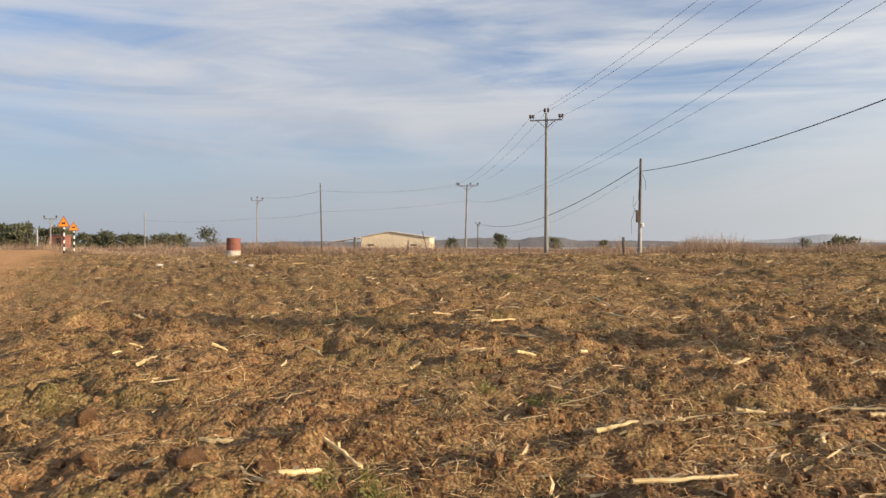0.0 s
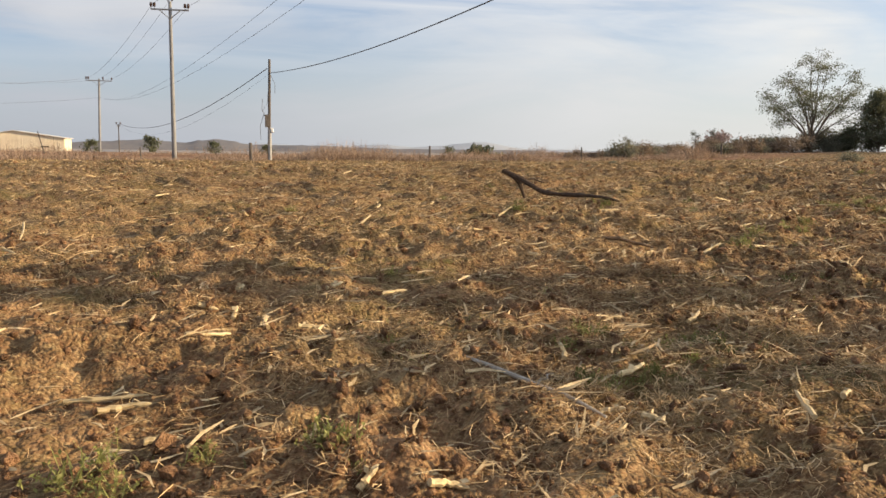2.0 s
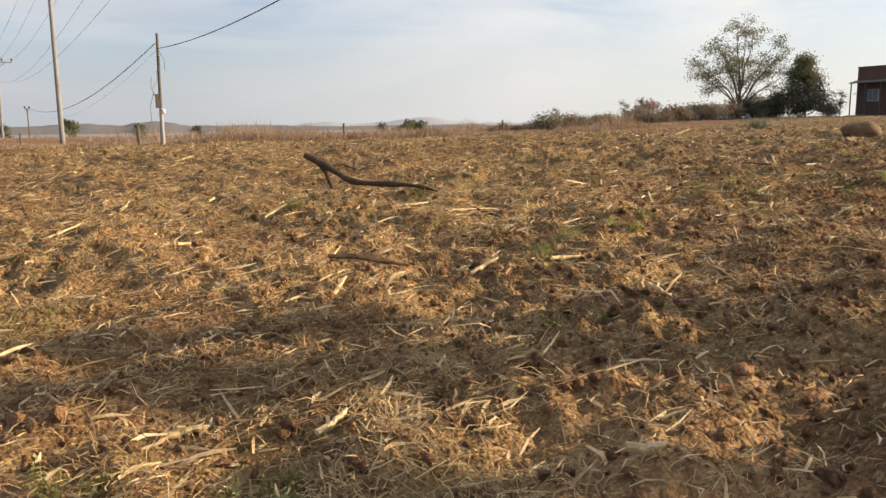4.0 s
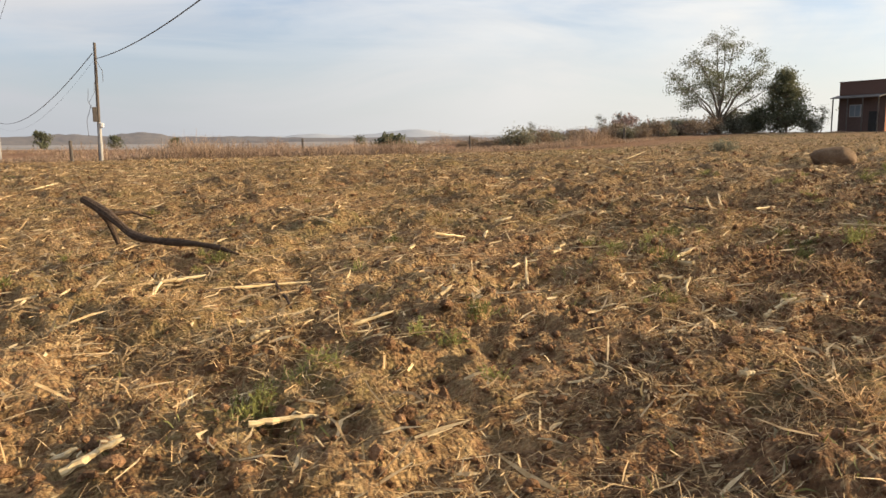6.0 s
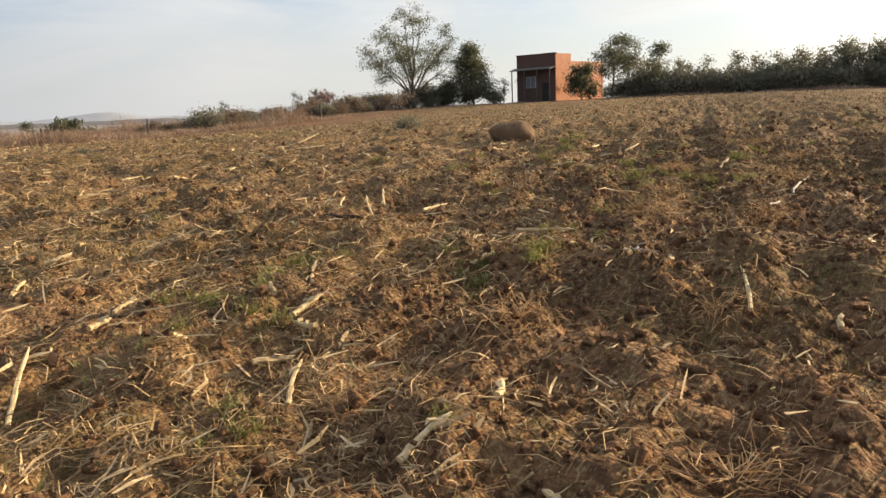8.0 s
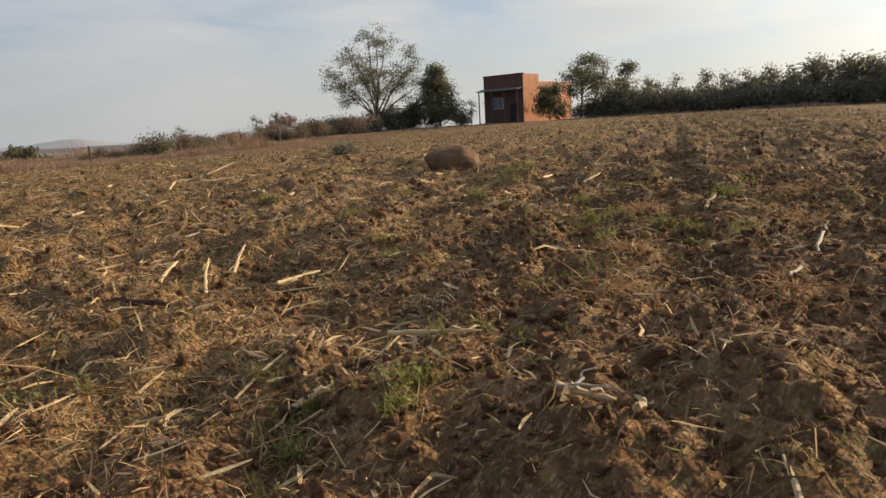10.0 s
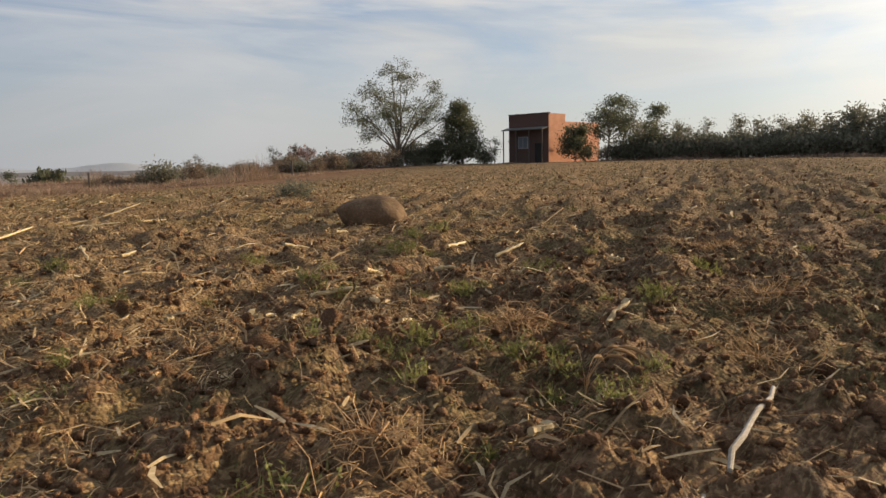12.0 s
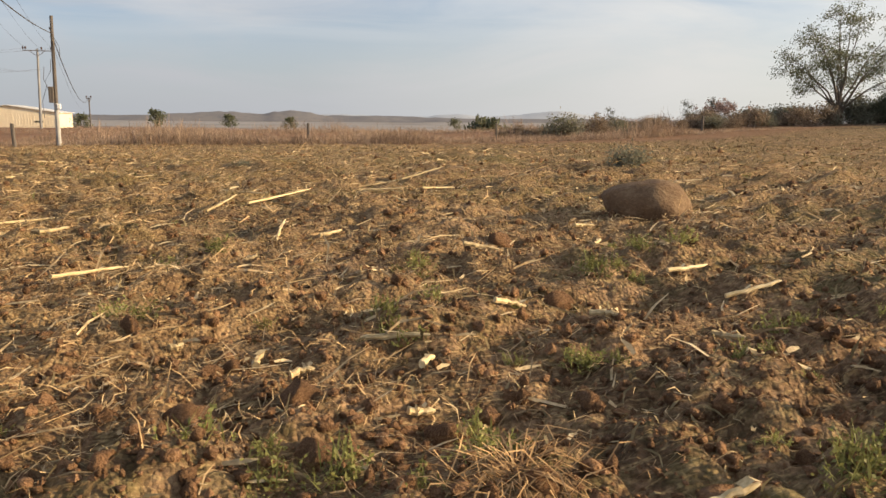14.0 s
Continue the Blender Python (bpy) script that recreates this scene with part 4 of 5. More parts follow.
def farm_hut():
    root = new("roadside_hut")
    x, y, z = -69.0, 110.0, G(-69, 110)
    part("wall", box(bmesh.new(), x, y, z + 0.9, 2.4, 2.0, 2.2, bevel=0.02), M_RED, root, "faded red hut walls")
    part("roof", box(bmesh.new(), x, y, z + 2.05, 2.7, 2.3, 0.12, bevel=0.02), M_TILE, root)
    part("door", box(bmesh.new(), x + 0.4, y - 1.02, z + 0.8, 0.7, 0.06, 1.6), M_DARKROOM, root)
    tagged(root, "small faded red hut beside the dirt road", "hut")


farm_hut()


def warning_sign(x, y, h, size, turn, label):
    root = new("warning_sign")
    root.matrix_basis = pose(x, y, G(x, y), 0, 0, turn)
    n = 8
    for i in range(n):
        bm = bmesh.new()
        tube(bm, [(0, 0, h * i / n - (0.2 if i == 0 else 0)), (0, 0, h * (i + 1) / n)], [0.055, 0.055], 10)
        part("post_band", bm, M_WHITE if i % 2 else M_BLACK, root)

    def triangle(s, yy, d, mat, lab):
        bm = bmesh.new()
        pts = [(-s / 2, 0), (s / 2, 0), (0, s * 0.87)]
        cz = h - 0.1 + (size - s) * 0.29
        a = [bm.verts.new((px, yy, cz + pz)) for px, pz in pts]
        b = [bm.verts.new((px, yy + d, cz + pz)) for px, pz in pts]
        bm.faces.new(a)
        bm.faces.new(b[::-1])
        for i in range(3):
            bm.faces.new((a[i], b[i], b[(i + 1) % 3], a[(i + 1) % 3]))
        return part("sign_plate" if d > 0.02 else "sign_face", bm, mat, root, lab)

    triangle(size, -0.09, 0.03, M_RED, "red-edged triangular plate")
    triangle(size * 0.82, -0.10, 0.012, M_ORANGE, "orange triangular face")
    part("sign_symbol", box(bmesh.new(), 0, -0.108, h + size * 0.2, size * 0.26, 0.012, size * 0.12), M_BLACK, root, "small black symbol bars")
    tagged(root, label, "road sign", "warning signs by the road")


warning_sign(-33.5, 51.4, 2.05, 0.95, 12, "orange triangular warning sign on black-white banded post")
warning_sign(-36.0, 57.0, 1.95, 0.85, 14, "second orange triangular warning sign on banded post")


def marker():
    root = new("roadside_drum")
    root.matrix_basis = pose(-17.05, 40.5, G(-17.05, 40.5) - 0.02, 0, 1.5, 0)
    for z0, z1, mat, lab in ((0.0, 0.42, M_SCUFF, "scuffed white lower band"), (0.42, 1.12, M_RED, "faded red upper band")):
        bm = bmesh.new()
        zs = [z0, z0 + 0.04, (z0 + z1) / 2 - 0.03, (z0 + z1) / 2, (z0 + z1) / 2 + 0.03, z1 - 0.04, z1]
        tube(bm, [(0, 0, z) for z in zs], [0.40, 0.39, 0.39, 0.41, 0.39, 0.39, 0.40], 20)
        part("drum_band", bm, mat, root, lab, smooth=False)
    tagged(root, "upright drum painted faded red over white", "drum")


marker()


# ---- single things lying on the field ----
def boulder():
    bm = bmesh.new()
    bmesh.ops.create_icosphere(bm, subdivisions=4, radius=1)
    for v in bm.verts:
        p = v.co.copy()
        d = 1 + 0.14 * noise.noise(p * 1.1 + Vector((3, 1, 0))) + 0.06 * noise.noise(p * 3.1) + 0.025 * noise.noise(p * 8)
        v.co = Vector((p.x * 0.49 * d, p.y * 0.38 * d, max(-0.25, p.z * (0.29 + 0.03 * p.x) * d)))
    ob = part("boulder", bm, M_ROCK, label="large rounded earth-brown boulder half sunk in clods", smooth=True)
    tagged(ob, category="boulder")
    ob.matrix_basis = pose(22.3, 15.6, 0.76 + 0.13, 0, 4, -28)


boulder()


def dead_branch():
    root = new("dead_branch")
    a, b = Vector((7.31, 13.16, 0)), Vector((8.52, 11.49, 0))
    side = (b - a).normalized()
    pts, n = [], 12
    for i in range(n + 1):
        s = i / n
        p = a.lerp(b, s)
        z = 0.36 + 0.14 * (1 - s) + 1.05 * max(0.0, 0.36 - s) ** 1.25 + 0.02 * math.sin(s * 9)
        pts.append((p.x + 0.05 * math.sin(s * 8), p.y + 0.04 * math.cos(s * 11), z))
    bm = tube(bmesh.new(), pts, [0.046 + 0.015 * math.sin(i * 0.9) ** 2 - 0.0020 * i for i in range(n + 1)], 9)
    part("limb", bm, M_LOG, root, "dark dead limb")
    q = Vector(pts[1])
    part("stub", tube(bmesh.new(), [q, q + Vector((0.12, -0.06, -0.16)), q + Vector((0.2, -0.12, -0.42))], [0.045, 0.04, 0.025], 7), M_LOG, root, "broken side stub")
    q = Vector(pts[-1])
    part("twig", tube(bmesh.new(), [q, q + side * 0.10 + Vector((0, 0, -0.02)), q + side * 0.20 + Vector((0.03, 0.03, -0.05))], [0.025, 0.018, 0.008], 6), M_LOG, root)
    q = Vector(pts[2])
    part("twig", tube(bmesh.new(), [q, q + Vector((0.25, 0.02, 0.02)), q + Vector((0.45, 0.0, -0.06))], [0.03, 0.02, 0.01], 6), M_LOG, root)
    tagged(root, "long dark dead branch propped on the ploughed field", "branch")


dead_branch()

STALK_MESHES = []
for k in range(7):
    r = random.Random(100 + k)
    bm = bmesh.new()
    n = 9
    bend = r.uniform(-0.022, 0.022)
    pts = [(-0.5 + i / n, bend * math.sin(math.pi * i / n) + r.uniform(-0.004, 0.004), r.uniform(-0.005, 0.005)) for i in range(n + 1)]
    rad = [0.019 * (1 - 0.045 * i) * (1.28 if i in (3, 7) else 1.0) for i in range(n + 1)]
    rad[-1] *= 0.5
    tube(bm, pts, rad, 7)
    for s in range(1 + k % 2):          # shreds of sheath that peel away
        i = r.choice((2, 3, 5, 7))
        p, w = Vector(pts[i]), r.uniform(0.010, 0.020)
        d = Vector((r.uniform(0.12, 0.30) * r.choice((-1, 1)), r.uniform(-0.05, 0.05), r.uniform(0.0, 0.02)))
        vs = [bm.verts.new(p + o) for o in (Vector((0, -w, 0.02)), Vector((0, w, 0.02)), d * 0.55 + Vector((0, w, 0.03)), d * 0.55 + Vector((0, -w, 0.03)), d)]
        bm.faces.new(vs[:4])
        bm.faces.new((vs[3], vs[2], vs[4]))
    me = bpy.data.meshes.new("corn_stalk")
    bm.to_mesh(me)
    bm.free()
    me.materials.append(M_STALK)
    STALK_MESHES.append(me)
stalk_count = 0


def stalk(x, y, length, heading, tilt=None, label="pale dry broken corn stalk lying on soil"):
    global stalk_count
    ob = new("corn_stalk", STALK_MESHES[stalk_count % 7])
    stalk_count += 1
    h = radians(heading)
    dx, dy = math.cos(h) * length * 0.42, math.sin(h) * length * 0.42
    za, zb = top_at(x - dx, y - dy), top_at(x + dx, y + dy)
    zc = max(top_at(x, y), (za + zb) / 2)
    slope = -math.degrees(math.atan2(zb - za, length * 0.84)) if tilt is None else tilt
    fat = min(1.1, max(0.8, 0.6 / length ** 0.5))
    ob.matrix_basis = pose(x, y, zc + 0.034 + 0.006 * length, hr.uniform(0, 360) * 0, slope, heading) @ Matrix.Diagonal((length, fat * 0.92, fat * 0.92, 1))
    tagged(ob, label, "corn stalk", "corn stalks littering the field")
    return ob


stalk(15.05, 8.18, 0.16, 19)
stalk(14.99, 8.39, 0.26, -54)
stalk(12.05, 7.04, 0.13, 65)
stalk(3.89, 3.30, 0.15, -66)
stalk(11.95, 7.59, 0.31, -4)
stalk(3.74, 3.49, 0.15, -19)
stalk(4.70, 3.05, 0.37, 62)
stalk(4.29, 3.39, 0.16, -74)
stalk(18.74, 10.98, 0.13, 9)
stalk(7.80, 6.18, 0.17, 3)
stalk(8.23, 6.05, 0.23, -75)
stalk(15.14, 9.39, 0.49, -50)
stalk(8.13, 6.23, 0.08, -7)
stalk(5.13, 3.16, 0.20, 32)
stalk(12.58, 7.74, 0.32, 37)
stalk(15.18, 9.69, 0.24, 24)
stalk(5.56, 3.08, 0.18, -76)
stalk(18.26, 11.55, 0.13, 19)
stalk(5.68, 3.03, 0.22, 17)
stalk(18.06, 11.75, 0.23, 78)
stalk(18.77, 11.80, 0.38, -20)
stalk(3.93, 4.47, 0.24, 71)
stalk(2.17, 2.95, 0.14, 27)
stalk(3.32, 4.67, 0.13, -33)
stalk(2.51, 2.84, 0.21, 9)
stalk(7.37, 7.21, 0.29, 8)
stalk(3.24, 2.41, 0.32, 6)
stalk(12.21, 9.03, 0.31, -14)
stalk(17.62, 12.09, 0.08, 32)
stalk(-1.69, 2.38, 0.15, 63)
stalk(7.21, 7.45, 0.23, -30)
stalk(6.69, 7.48, 0.21, 31)
stalk(8.25, 7.32, 0.36, 3)
stalk(0.40, 3.67, 0.27, 65)
stalk(11.08, 9.74, 0.67, 62)
stalk(-0.83, 2.45, 0.67, 21)
stalk(20.65, 11.57, 0.18, -40)
stalk(-3.00, 2.48, 0.27, 38)
stalk(20.06, 11.94, 0.19, -49)
stalk(11.88, 9.54, 0.14, 25)
stalk(12.56, 9.28, 0.24, 88)
stalk(1.32, 3.94, 0.21, 10)
stalk(6.42, 3.89, 0.16, -24)
stalk(0.01, 4.04, 0.23, 4)
stalk(14.45, 7.36, 0.60, 29)
stalk(2.38, 5.51, 0.24, -11)
stalk(1.11, 4.29, 0.28, 8)
stalk(17.69, 9.02, 0.17, 0)
stalk(12.70, 9.83, 0.32, 63)
stalk(6.23, 8.28, 0.26, 11)
stalk(-1.08, 3.30, 0.37, 33)
stalk(10.73, 6.71, 0.10, -13)
stalk(12.02, 10.60, 0.48, 49)
stalk(15.34, 11.93, 0.67, 56)
stalk(13.23, 10.08, 0.70, 51)
stalk(8.41, 8.76, 0.14, 8)
stalk(21.15, 12.85, 0.40, 15)
stalk(0.24, 5.12, 0.34, 40)
stalk(18.93, 13.68, 0.19, 17)
stalk(-0.51, 3.89, 0.19, 37)
stalk(17.61, 13.88, 0.13, 15)
stalk(15.84, 12.26, 0.81, 50)
stalk(3.34, 6.66, 0.36, 32)
stalk(11.02, 7.63, 0.19, 8)
stalk(9.23, 8.87, 0.47, 19)
stalk(1.61, 5.39, 0.34, 21)
stalk(11.54, 7.29, 0.24, -4)
stalk(16.84, 14.02, 0.83, 61)
stalk(17.96, 14.21, 0.23, 27)
stalk(11.72, 11.81, 0.32, 55)
stalk(12.14, 12.14, 0.23, -3)
stalk(6.09, 7.07, 0.38, 59)
stalk(7.85, 10.27, 0.91, 78)
stalk(-1.59, 6.31, 0.26, 34)
stalk(5.37, 7.65, 0.37, -60)
stalk(18.29, 15.37, 0.61, 80)
stalk(8.77, 10.45, 0.94, 14)
stalk(8.11, 10.62, 0.43, 25)
stalk(4.47, 8.03, 0.30, 38)
stalk(18.78, 15.50, 0.30, 37)
stalk(-5.19, 5.15, 0.20, 32)
stalk(21.29, 15.01, 0.25, 15)
stalk(12.63, 12.83, 0.40, 51)
stalk(6.41, 11.03, 0.37, 26)
stalk(17.24, 13.74, 0.77, 46)
stalk(-1.63, 7.30, 0.53, -27)
stalk(-2.15, 6.60, 0.26, 17)
stalk(-4.88, 6.20, 0.22, 50)
stalk(-3.98, 6.70, 0.69, -60)
stalk(5.32, 9.42, 0.73, 53)
stalk(-5.94, 6.45, 0.42, -83)
stalk(11.22, 11.76, 0.48, 15)
stalk(16.11, 16.09, 0.30, 38)
stalk(4.06, 10.80, 0.94, 65)
stalk(-2.70, 8.97, 0.57, 66)
stalk(-0.32, 10.14, 1.24, -83)
stalk(2.44, 11.58, 0.60, 79)
stalk(-0.32, 9.06, 0.50, -53)
stalk(19.91, 19.27, 0.70, -10)
stalk(20.80, 19.34, 0.66, 28)
stalk(17.66, 17.73, 1.32, 76)
stalk(20.16, 20.64, 0.88, 11)
stalk(17.86, 19.09, 0.77, -40)
stalk(15.35, 17.95, 0.88, 45)
stalk(1.24, 14.84, 0.96, 76)
stalk(20.81, 20.58, 0.80, 14)
stalk(18.39, 18.04, 1.60, 58)
stalk(6.40, 22.86, 0.87, 52)
stalk(13.26, 27.88, 1.60, 89)
stalk(23.26, 31.54, 1.60, 69)
stalk(26.10, 34.27, 1.60, 62)
stalk(27.84, 35.41, 1.60, 58)


def crooked_stick(name, plan, radii, mat, label, lift=0.025):
    """A bent stick that follows the soil along its plan."""
    pts = [Vector((x, y, top_at(x, y) + lift)) for x, y in plan]
    for p, q in zip(pts, pts[1:]):
        q.z = (q.z + p.z) / 2 + 0.005
    fine, rr = [], []
    for i in range(len(pts) - 1):
        for t in (0.0, 0.35, 0.7):
            w = hr.uniform(-0.014, 0.014)
            fine.append(pts[i].lerp(pts[i + 1], t) + Vector((w, -w, abs(w))))
            rr.append((radii[i] + (radii[i + 1] - radii[i]) * t) * hr.uniform(0.82, 1.2))
    fine.append(pts[-1])
    rr.append(radii[-1])
    ob = part(name, tube(bmesh.new(), fine, rr, 8), mat, label=label)
    return tagged(ob, category="stick")


crooked_stick("bleached_stick", ((18.80, 8.57), (18.29, 8.46), (17.86, 8.35)), (0.009, 0.014, 0.010), M_BLEACH, "bleached white crooked stick lying on soil")
crooked_stick("bleached_stick", ((17.79, 8.39), (17.49, 8.36), (17.13, 8.29)), (0.008, 0.012, 0.009), M_BLEACH, "bleached white broken stick lying on soil")
crooked_stick("pale_stick", ((14.91, 8.48), (14.96, 8.41), (15.02, 8.33), (15.04, 8.26)), (0.006, 0.007, 0.006, 0.004), M_BLEACH, "thin pale forked stick on dark soil", 0.05)
crooked_stick("pale_stick", ((14.96, 8.41), (15.07, 8.47), (15.15, 8.44)), (0.007, 0.006, 0.004), M_BLEACH, "thin pale forked stick on dark soil", 0.05)
crooked_stick("dry_stick", ((6.18, 7.69), (6.39, 7.68), (6.62, 7.67), (6.87, 7.68)), (0.018, 0.022, 0.020, 0.012), M_LOG, "long brown dead stick half buried in straw")
crooked_stick("dry_stick", ((8.25, 10.27), (8.91, 10.58), (8.82, 9.61)), (0.016, 0.018, 0.010), M_LOG, "bent dark stick beside the dead branch", 0.04)
crooked_stick("dry_stick", ((14.30, 11.91), (14.46, 11.55), (14.63, 11.16)), (0.016, 0.018, 0.014), M_LOG, "long brown dead stick half buried in straw")


def spread_points(rnd, count, near, far, wide=1.0):
    """Places over the field, thinning out with distance from its near side."""
    s = rnd.uniform(-0.08, 1.05, count)
    px, py = -1.8 + 20.0 * s, -1.9 + 9.8 * s
    d = near * (far / near) ** rnd.random(count)
    a = radians(90) - np.radians(rnd.uniform(-34, 82, count))
    x, y = px + d * np.cos(a), py + d * np.sin(a)
    off = -(x + 1.8) * AY + (y + 1.9) * AX
    keep = (off > -8.5) & (field_mask(x, y) > 0.5) & (road_mask(x, y) < 0.3)
    return x[keep], y[keep], d[keep]


sr = np.random.default_rng(12)
xs, ys, ds = spread_points(sr, 190, 4.6, 30)
for x, y, d in zip(xs, ys, ds):
    if sr.random() < 0.62:
        stalk(float(x), float(y), float(np.clip(sr.gamma(5, 0.055), 0.12, 0.7)), float(np.clip(sr.normal(25, 38), -85, 85)))


def weed_mesh(seed):
    """A low clump: short leaning stems with small leaves along them, and a few grass blades."""
    rnd = np.random.default_rng(seed)
    V, F = [], []

    def leaf(p, d, w, up):
        side = np.cross(d, up)
        side = side / (np.linalg.norm(side) + 1e-6) * w
        i = len(V)
        V.extend([p, p + d * 0.5 + side, p + d, p + d * 0.5 - side])
        F.append((i, i + 1, i + 2, i + 3))

    for k in range(17):
        a, e, L = rnd.uniform(0, 2 * math.pi), rnd.uniform(0.35, 1.4), rnd.uniform(0.05, 0.13)
        ax = np.array([math.cos(a) * math.cos(e), math.sin(a) * math.cos(e), math.sin(e)])
        foot = np.array([rnd.normal(0, 0.035), rnd.normal(0, 0.035), 0.0])
        leaf(foot, ax * L, 0.0022, rnd.normal(0, 1, 3))
        for q in range(7):
            d = ax * 0.3 + rnd.normal(0, 0.6, 3)
            leaf(foot + ax * L * rnd.uniform(0.25, 1.0), d / np.linalg.norm(d) * rnd.uniform(0.012, 0.026), rnd.uniform(0.003, 0.007), rnd.normal(0, 1, 3))
    for k in range(16):
        a, e, L = rnd.uniform(0, 2 * math.pi), rnd.uniform(0.3, 1.35), rnd.uniform(0.06, 0.15)
        ax = np.array([math.cos(a) * math.cos(e), math.sin(a) * math.cos(e), math.sin(e)])
        leaf(np.array([rnd.normal(0, 0.04), rnd.normal(0, 0.04), 0.0]), ax * L, 0.0035, np.array([0, 0, 1.0]))
    return np.array(V), np.array(F)


WEEDS = [weed_mesh(200 + k) for k in range(5)]
weed_obs = [mesh_from("weed", v, f, M_WEED) for v, f in WEEDS]
weed_used = 0


def weed(x, y, scale):
    global weed_used
    ob = weed_obs[weed_used] if weed_used < 5 else new("weed", weed_obs[weed_used % 5].data)
    weed_used += 1
    ob.matrix_basis = pose(x, y, top_at(x, y) - 0.01, 0, 0, (x * 977) % 360) @ Matrix.Diagonal((scale, scale, scale * 0.9, 1))
    tagged(ob, "small low green weed clump among clods", "weed", "green weeds on the field")


def weed_patch(x, y, n=4, r=0.19):
    for k in range(n):
        weed(x + hr.gauss(0, r), y + hr.gauss(0, r * 0.8), hr.uniform(0.7, 1.45))


weed_patch(8.08, 7.57)
weed_patch(5.07, 4.17)
weed_patch(4.23, 4.64)
weed_patch(2.97, 4.72)
weed_patch(4.13, 3.82)
weed_patch(5.24, 2.64)
weed_patch(7.36, 5.83)
weed_patch(5.14, 4.62)
weed_patch(8.45, 7.80)
weed_patch(6.94, 12.09)
weed_patch(12.99, 10.26)
weed_patch(9.84, 8.23)
weed_patch(10.45, 11.86)
weed_patch(8.43, 11.50)
weed_patch(16.65, 9.67)
weed_patch(21.48, 11.91)
weed_patch(11.37, 8.64)
weed_patch(12.36, 10.30)
weed_patch(14.50, 8.94)
weed_patch(12.10, 9.54)
weed_patch(15.27, 9.28)
weed_patch(13.37, 10.40)
weed_patch(13.93, 9.34)
weed_patch(19.73, 11.30)
weed_patch(18.36, 9.08)
weed_patch(21.21, 13.35)
weed_patch(14.41, 9.43)
weed_patch(16.50, 11.17)
weed_patch(20.35, 10.94)
weed_patch(20.57, 12.88)
weed_patch(18.79, 12.11)
weed_patch(17.92, 10.67)
weed_patch(18.34, 10.41)
weed_patch(19.32, 13.81)
weed_patch(17.63, 14.31)
weed_patch(20.15, 9.97)
weed_patch(17.53, 12.63)
weed_patch(18.84, 10.66)
weed_patch(21.53, 10.45)
weed_patch(18.87, 9.75)
weed_patch(18.04, 10.08)
weed_patch(-1.66, 4.33)
weed_patch(-2.61, 2.32)
weed_patch(1.20, 8.53)
weed_patch(2.02, 3.20)
weed_patch(0.96, 3.29)
weed_patch(6.51, 11.07)
xs, ys, ds = spread_points(sr, 85, 6, 30)
for x, y in zip(xs, ys):
    weed(float(x), float(y), float(sr.uniform(0.5, 1.2)))


# ---- litter that nobody could count ----
def blades(name, rnd, x, y, length, width, heading, rise, curl, mat, label, category, lift=0.0, wander=0.0):
    """Thin bent strips, each a small island of two quads."""
    n = len(x)
    z = top(x, y) + lift
    h = heading
    d = np.stack([np.cos(h) * np.cos(rise), np.sin(h) * np.cos(rise), np.sin(rise)], -1)
    tw = rnd.uniform(-0.9, 0.9, n)
    side = np.stack([-np.sin(h) * np.cos(tw), np.cos(h) * np.cos(tw), np.sin(tw)], -1)
    p0 = np.stack([x, y, z], -1)
    flat = np.stack([-np.sin(h), np.cos(h), 0 * h], -1)
    bend = flat * (rnd.normal(0, 1, n) * wander * length)[:, None]
    up = np.array([0, 0, 1.0])
    p1 = p0 + d * (length * 0.5)[:, None] + bend * 0.6
    p2 = p0 + d * length[:, None] - bend * 0.5 - up * (curl * length)[:, None]
    w = width[:, None] * side
    v = np.stack([p0 - w * 0.7, p0 + w * 0.7, p1 + w, p1 - w, p2 + w * 0.35, p2 - w * 0.35], 1).reshape(-1, 3)
    i = np.arange(n)[:, None] * 6
    f = np.concatenate([i + np.array([[0, 1, 2, 3]]), i + np.array([[3, 2, 4, 5]])], 0)
    ob = mesh_from(name, v, f, mat)
    return tagged(ob, label, category, kind="stuff")


def mats_of(rnd, x, y, power=1.6):
    """Keep more of what falls where straw gathers."""
    m = vnoise(x, y, 1.5, 8) * 0.6 + vnoise(x, y, 0.45, 9) * 0.4
    thick = straw_cover(x, y)
    return rnd.random(len(x)) < np.clip(m * 1.55, 0, 1) ** power * thick


lr = np.random.default_rng(77)
x, y, d = spread_points(lr, 230000, 2.6, 72)
k = mats_of(lr, x, y, 2.0)
x, y, d = x[k], y[k], d[k]
n = len(x)
grow = np.clip(d / 11, 1, 3.2)
blades("straw_litter", lr, x, y, lr.gamma(3.0, 0.034, n) * grow ** 0.6, 0.0022 * lr.uniform(0.6, 1.9, n) * grow, lr.uniform(0, 2 * math.pi, n), np.abs(lr.normal(0.12, 0.34, n)), lr.uniform(0, 0.3, n), M_STRAW, "golden dry straw scattered over the soil", "straw", 0.008, 0.30)
x, y, d = spread_points(lr, 190000, 2.4, 10)
k = mats_of(lr, x, y, 2.4)
x, y, d = x[k], y[k], d[k]
n = len(x)
blades("near_straw_litter", lr, x, y, lr.gamma(3.0, 0.026, n) + 0.02, 0.0017 * lr.uniform(0.6, 1.9, n) * np.clip(d / 6, 1, 1.6), lr.uniform(0, 2 * math.pi, n), np.abs(lr.normal(0.25, 0.40, n)), lr.uniform(0, 0.5, n), M_STRAW, "fine golden straw lying in tangled mats", "straw", 0.010, 0.35)
x, y, d = spread_points(lr, 46000, 9, 62)
k = mats_of(lr, x, y, 1.0)
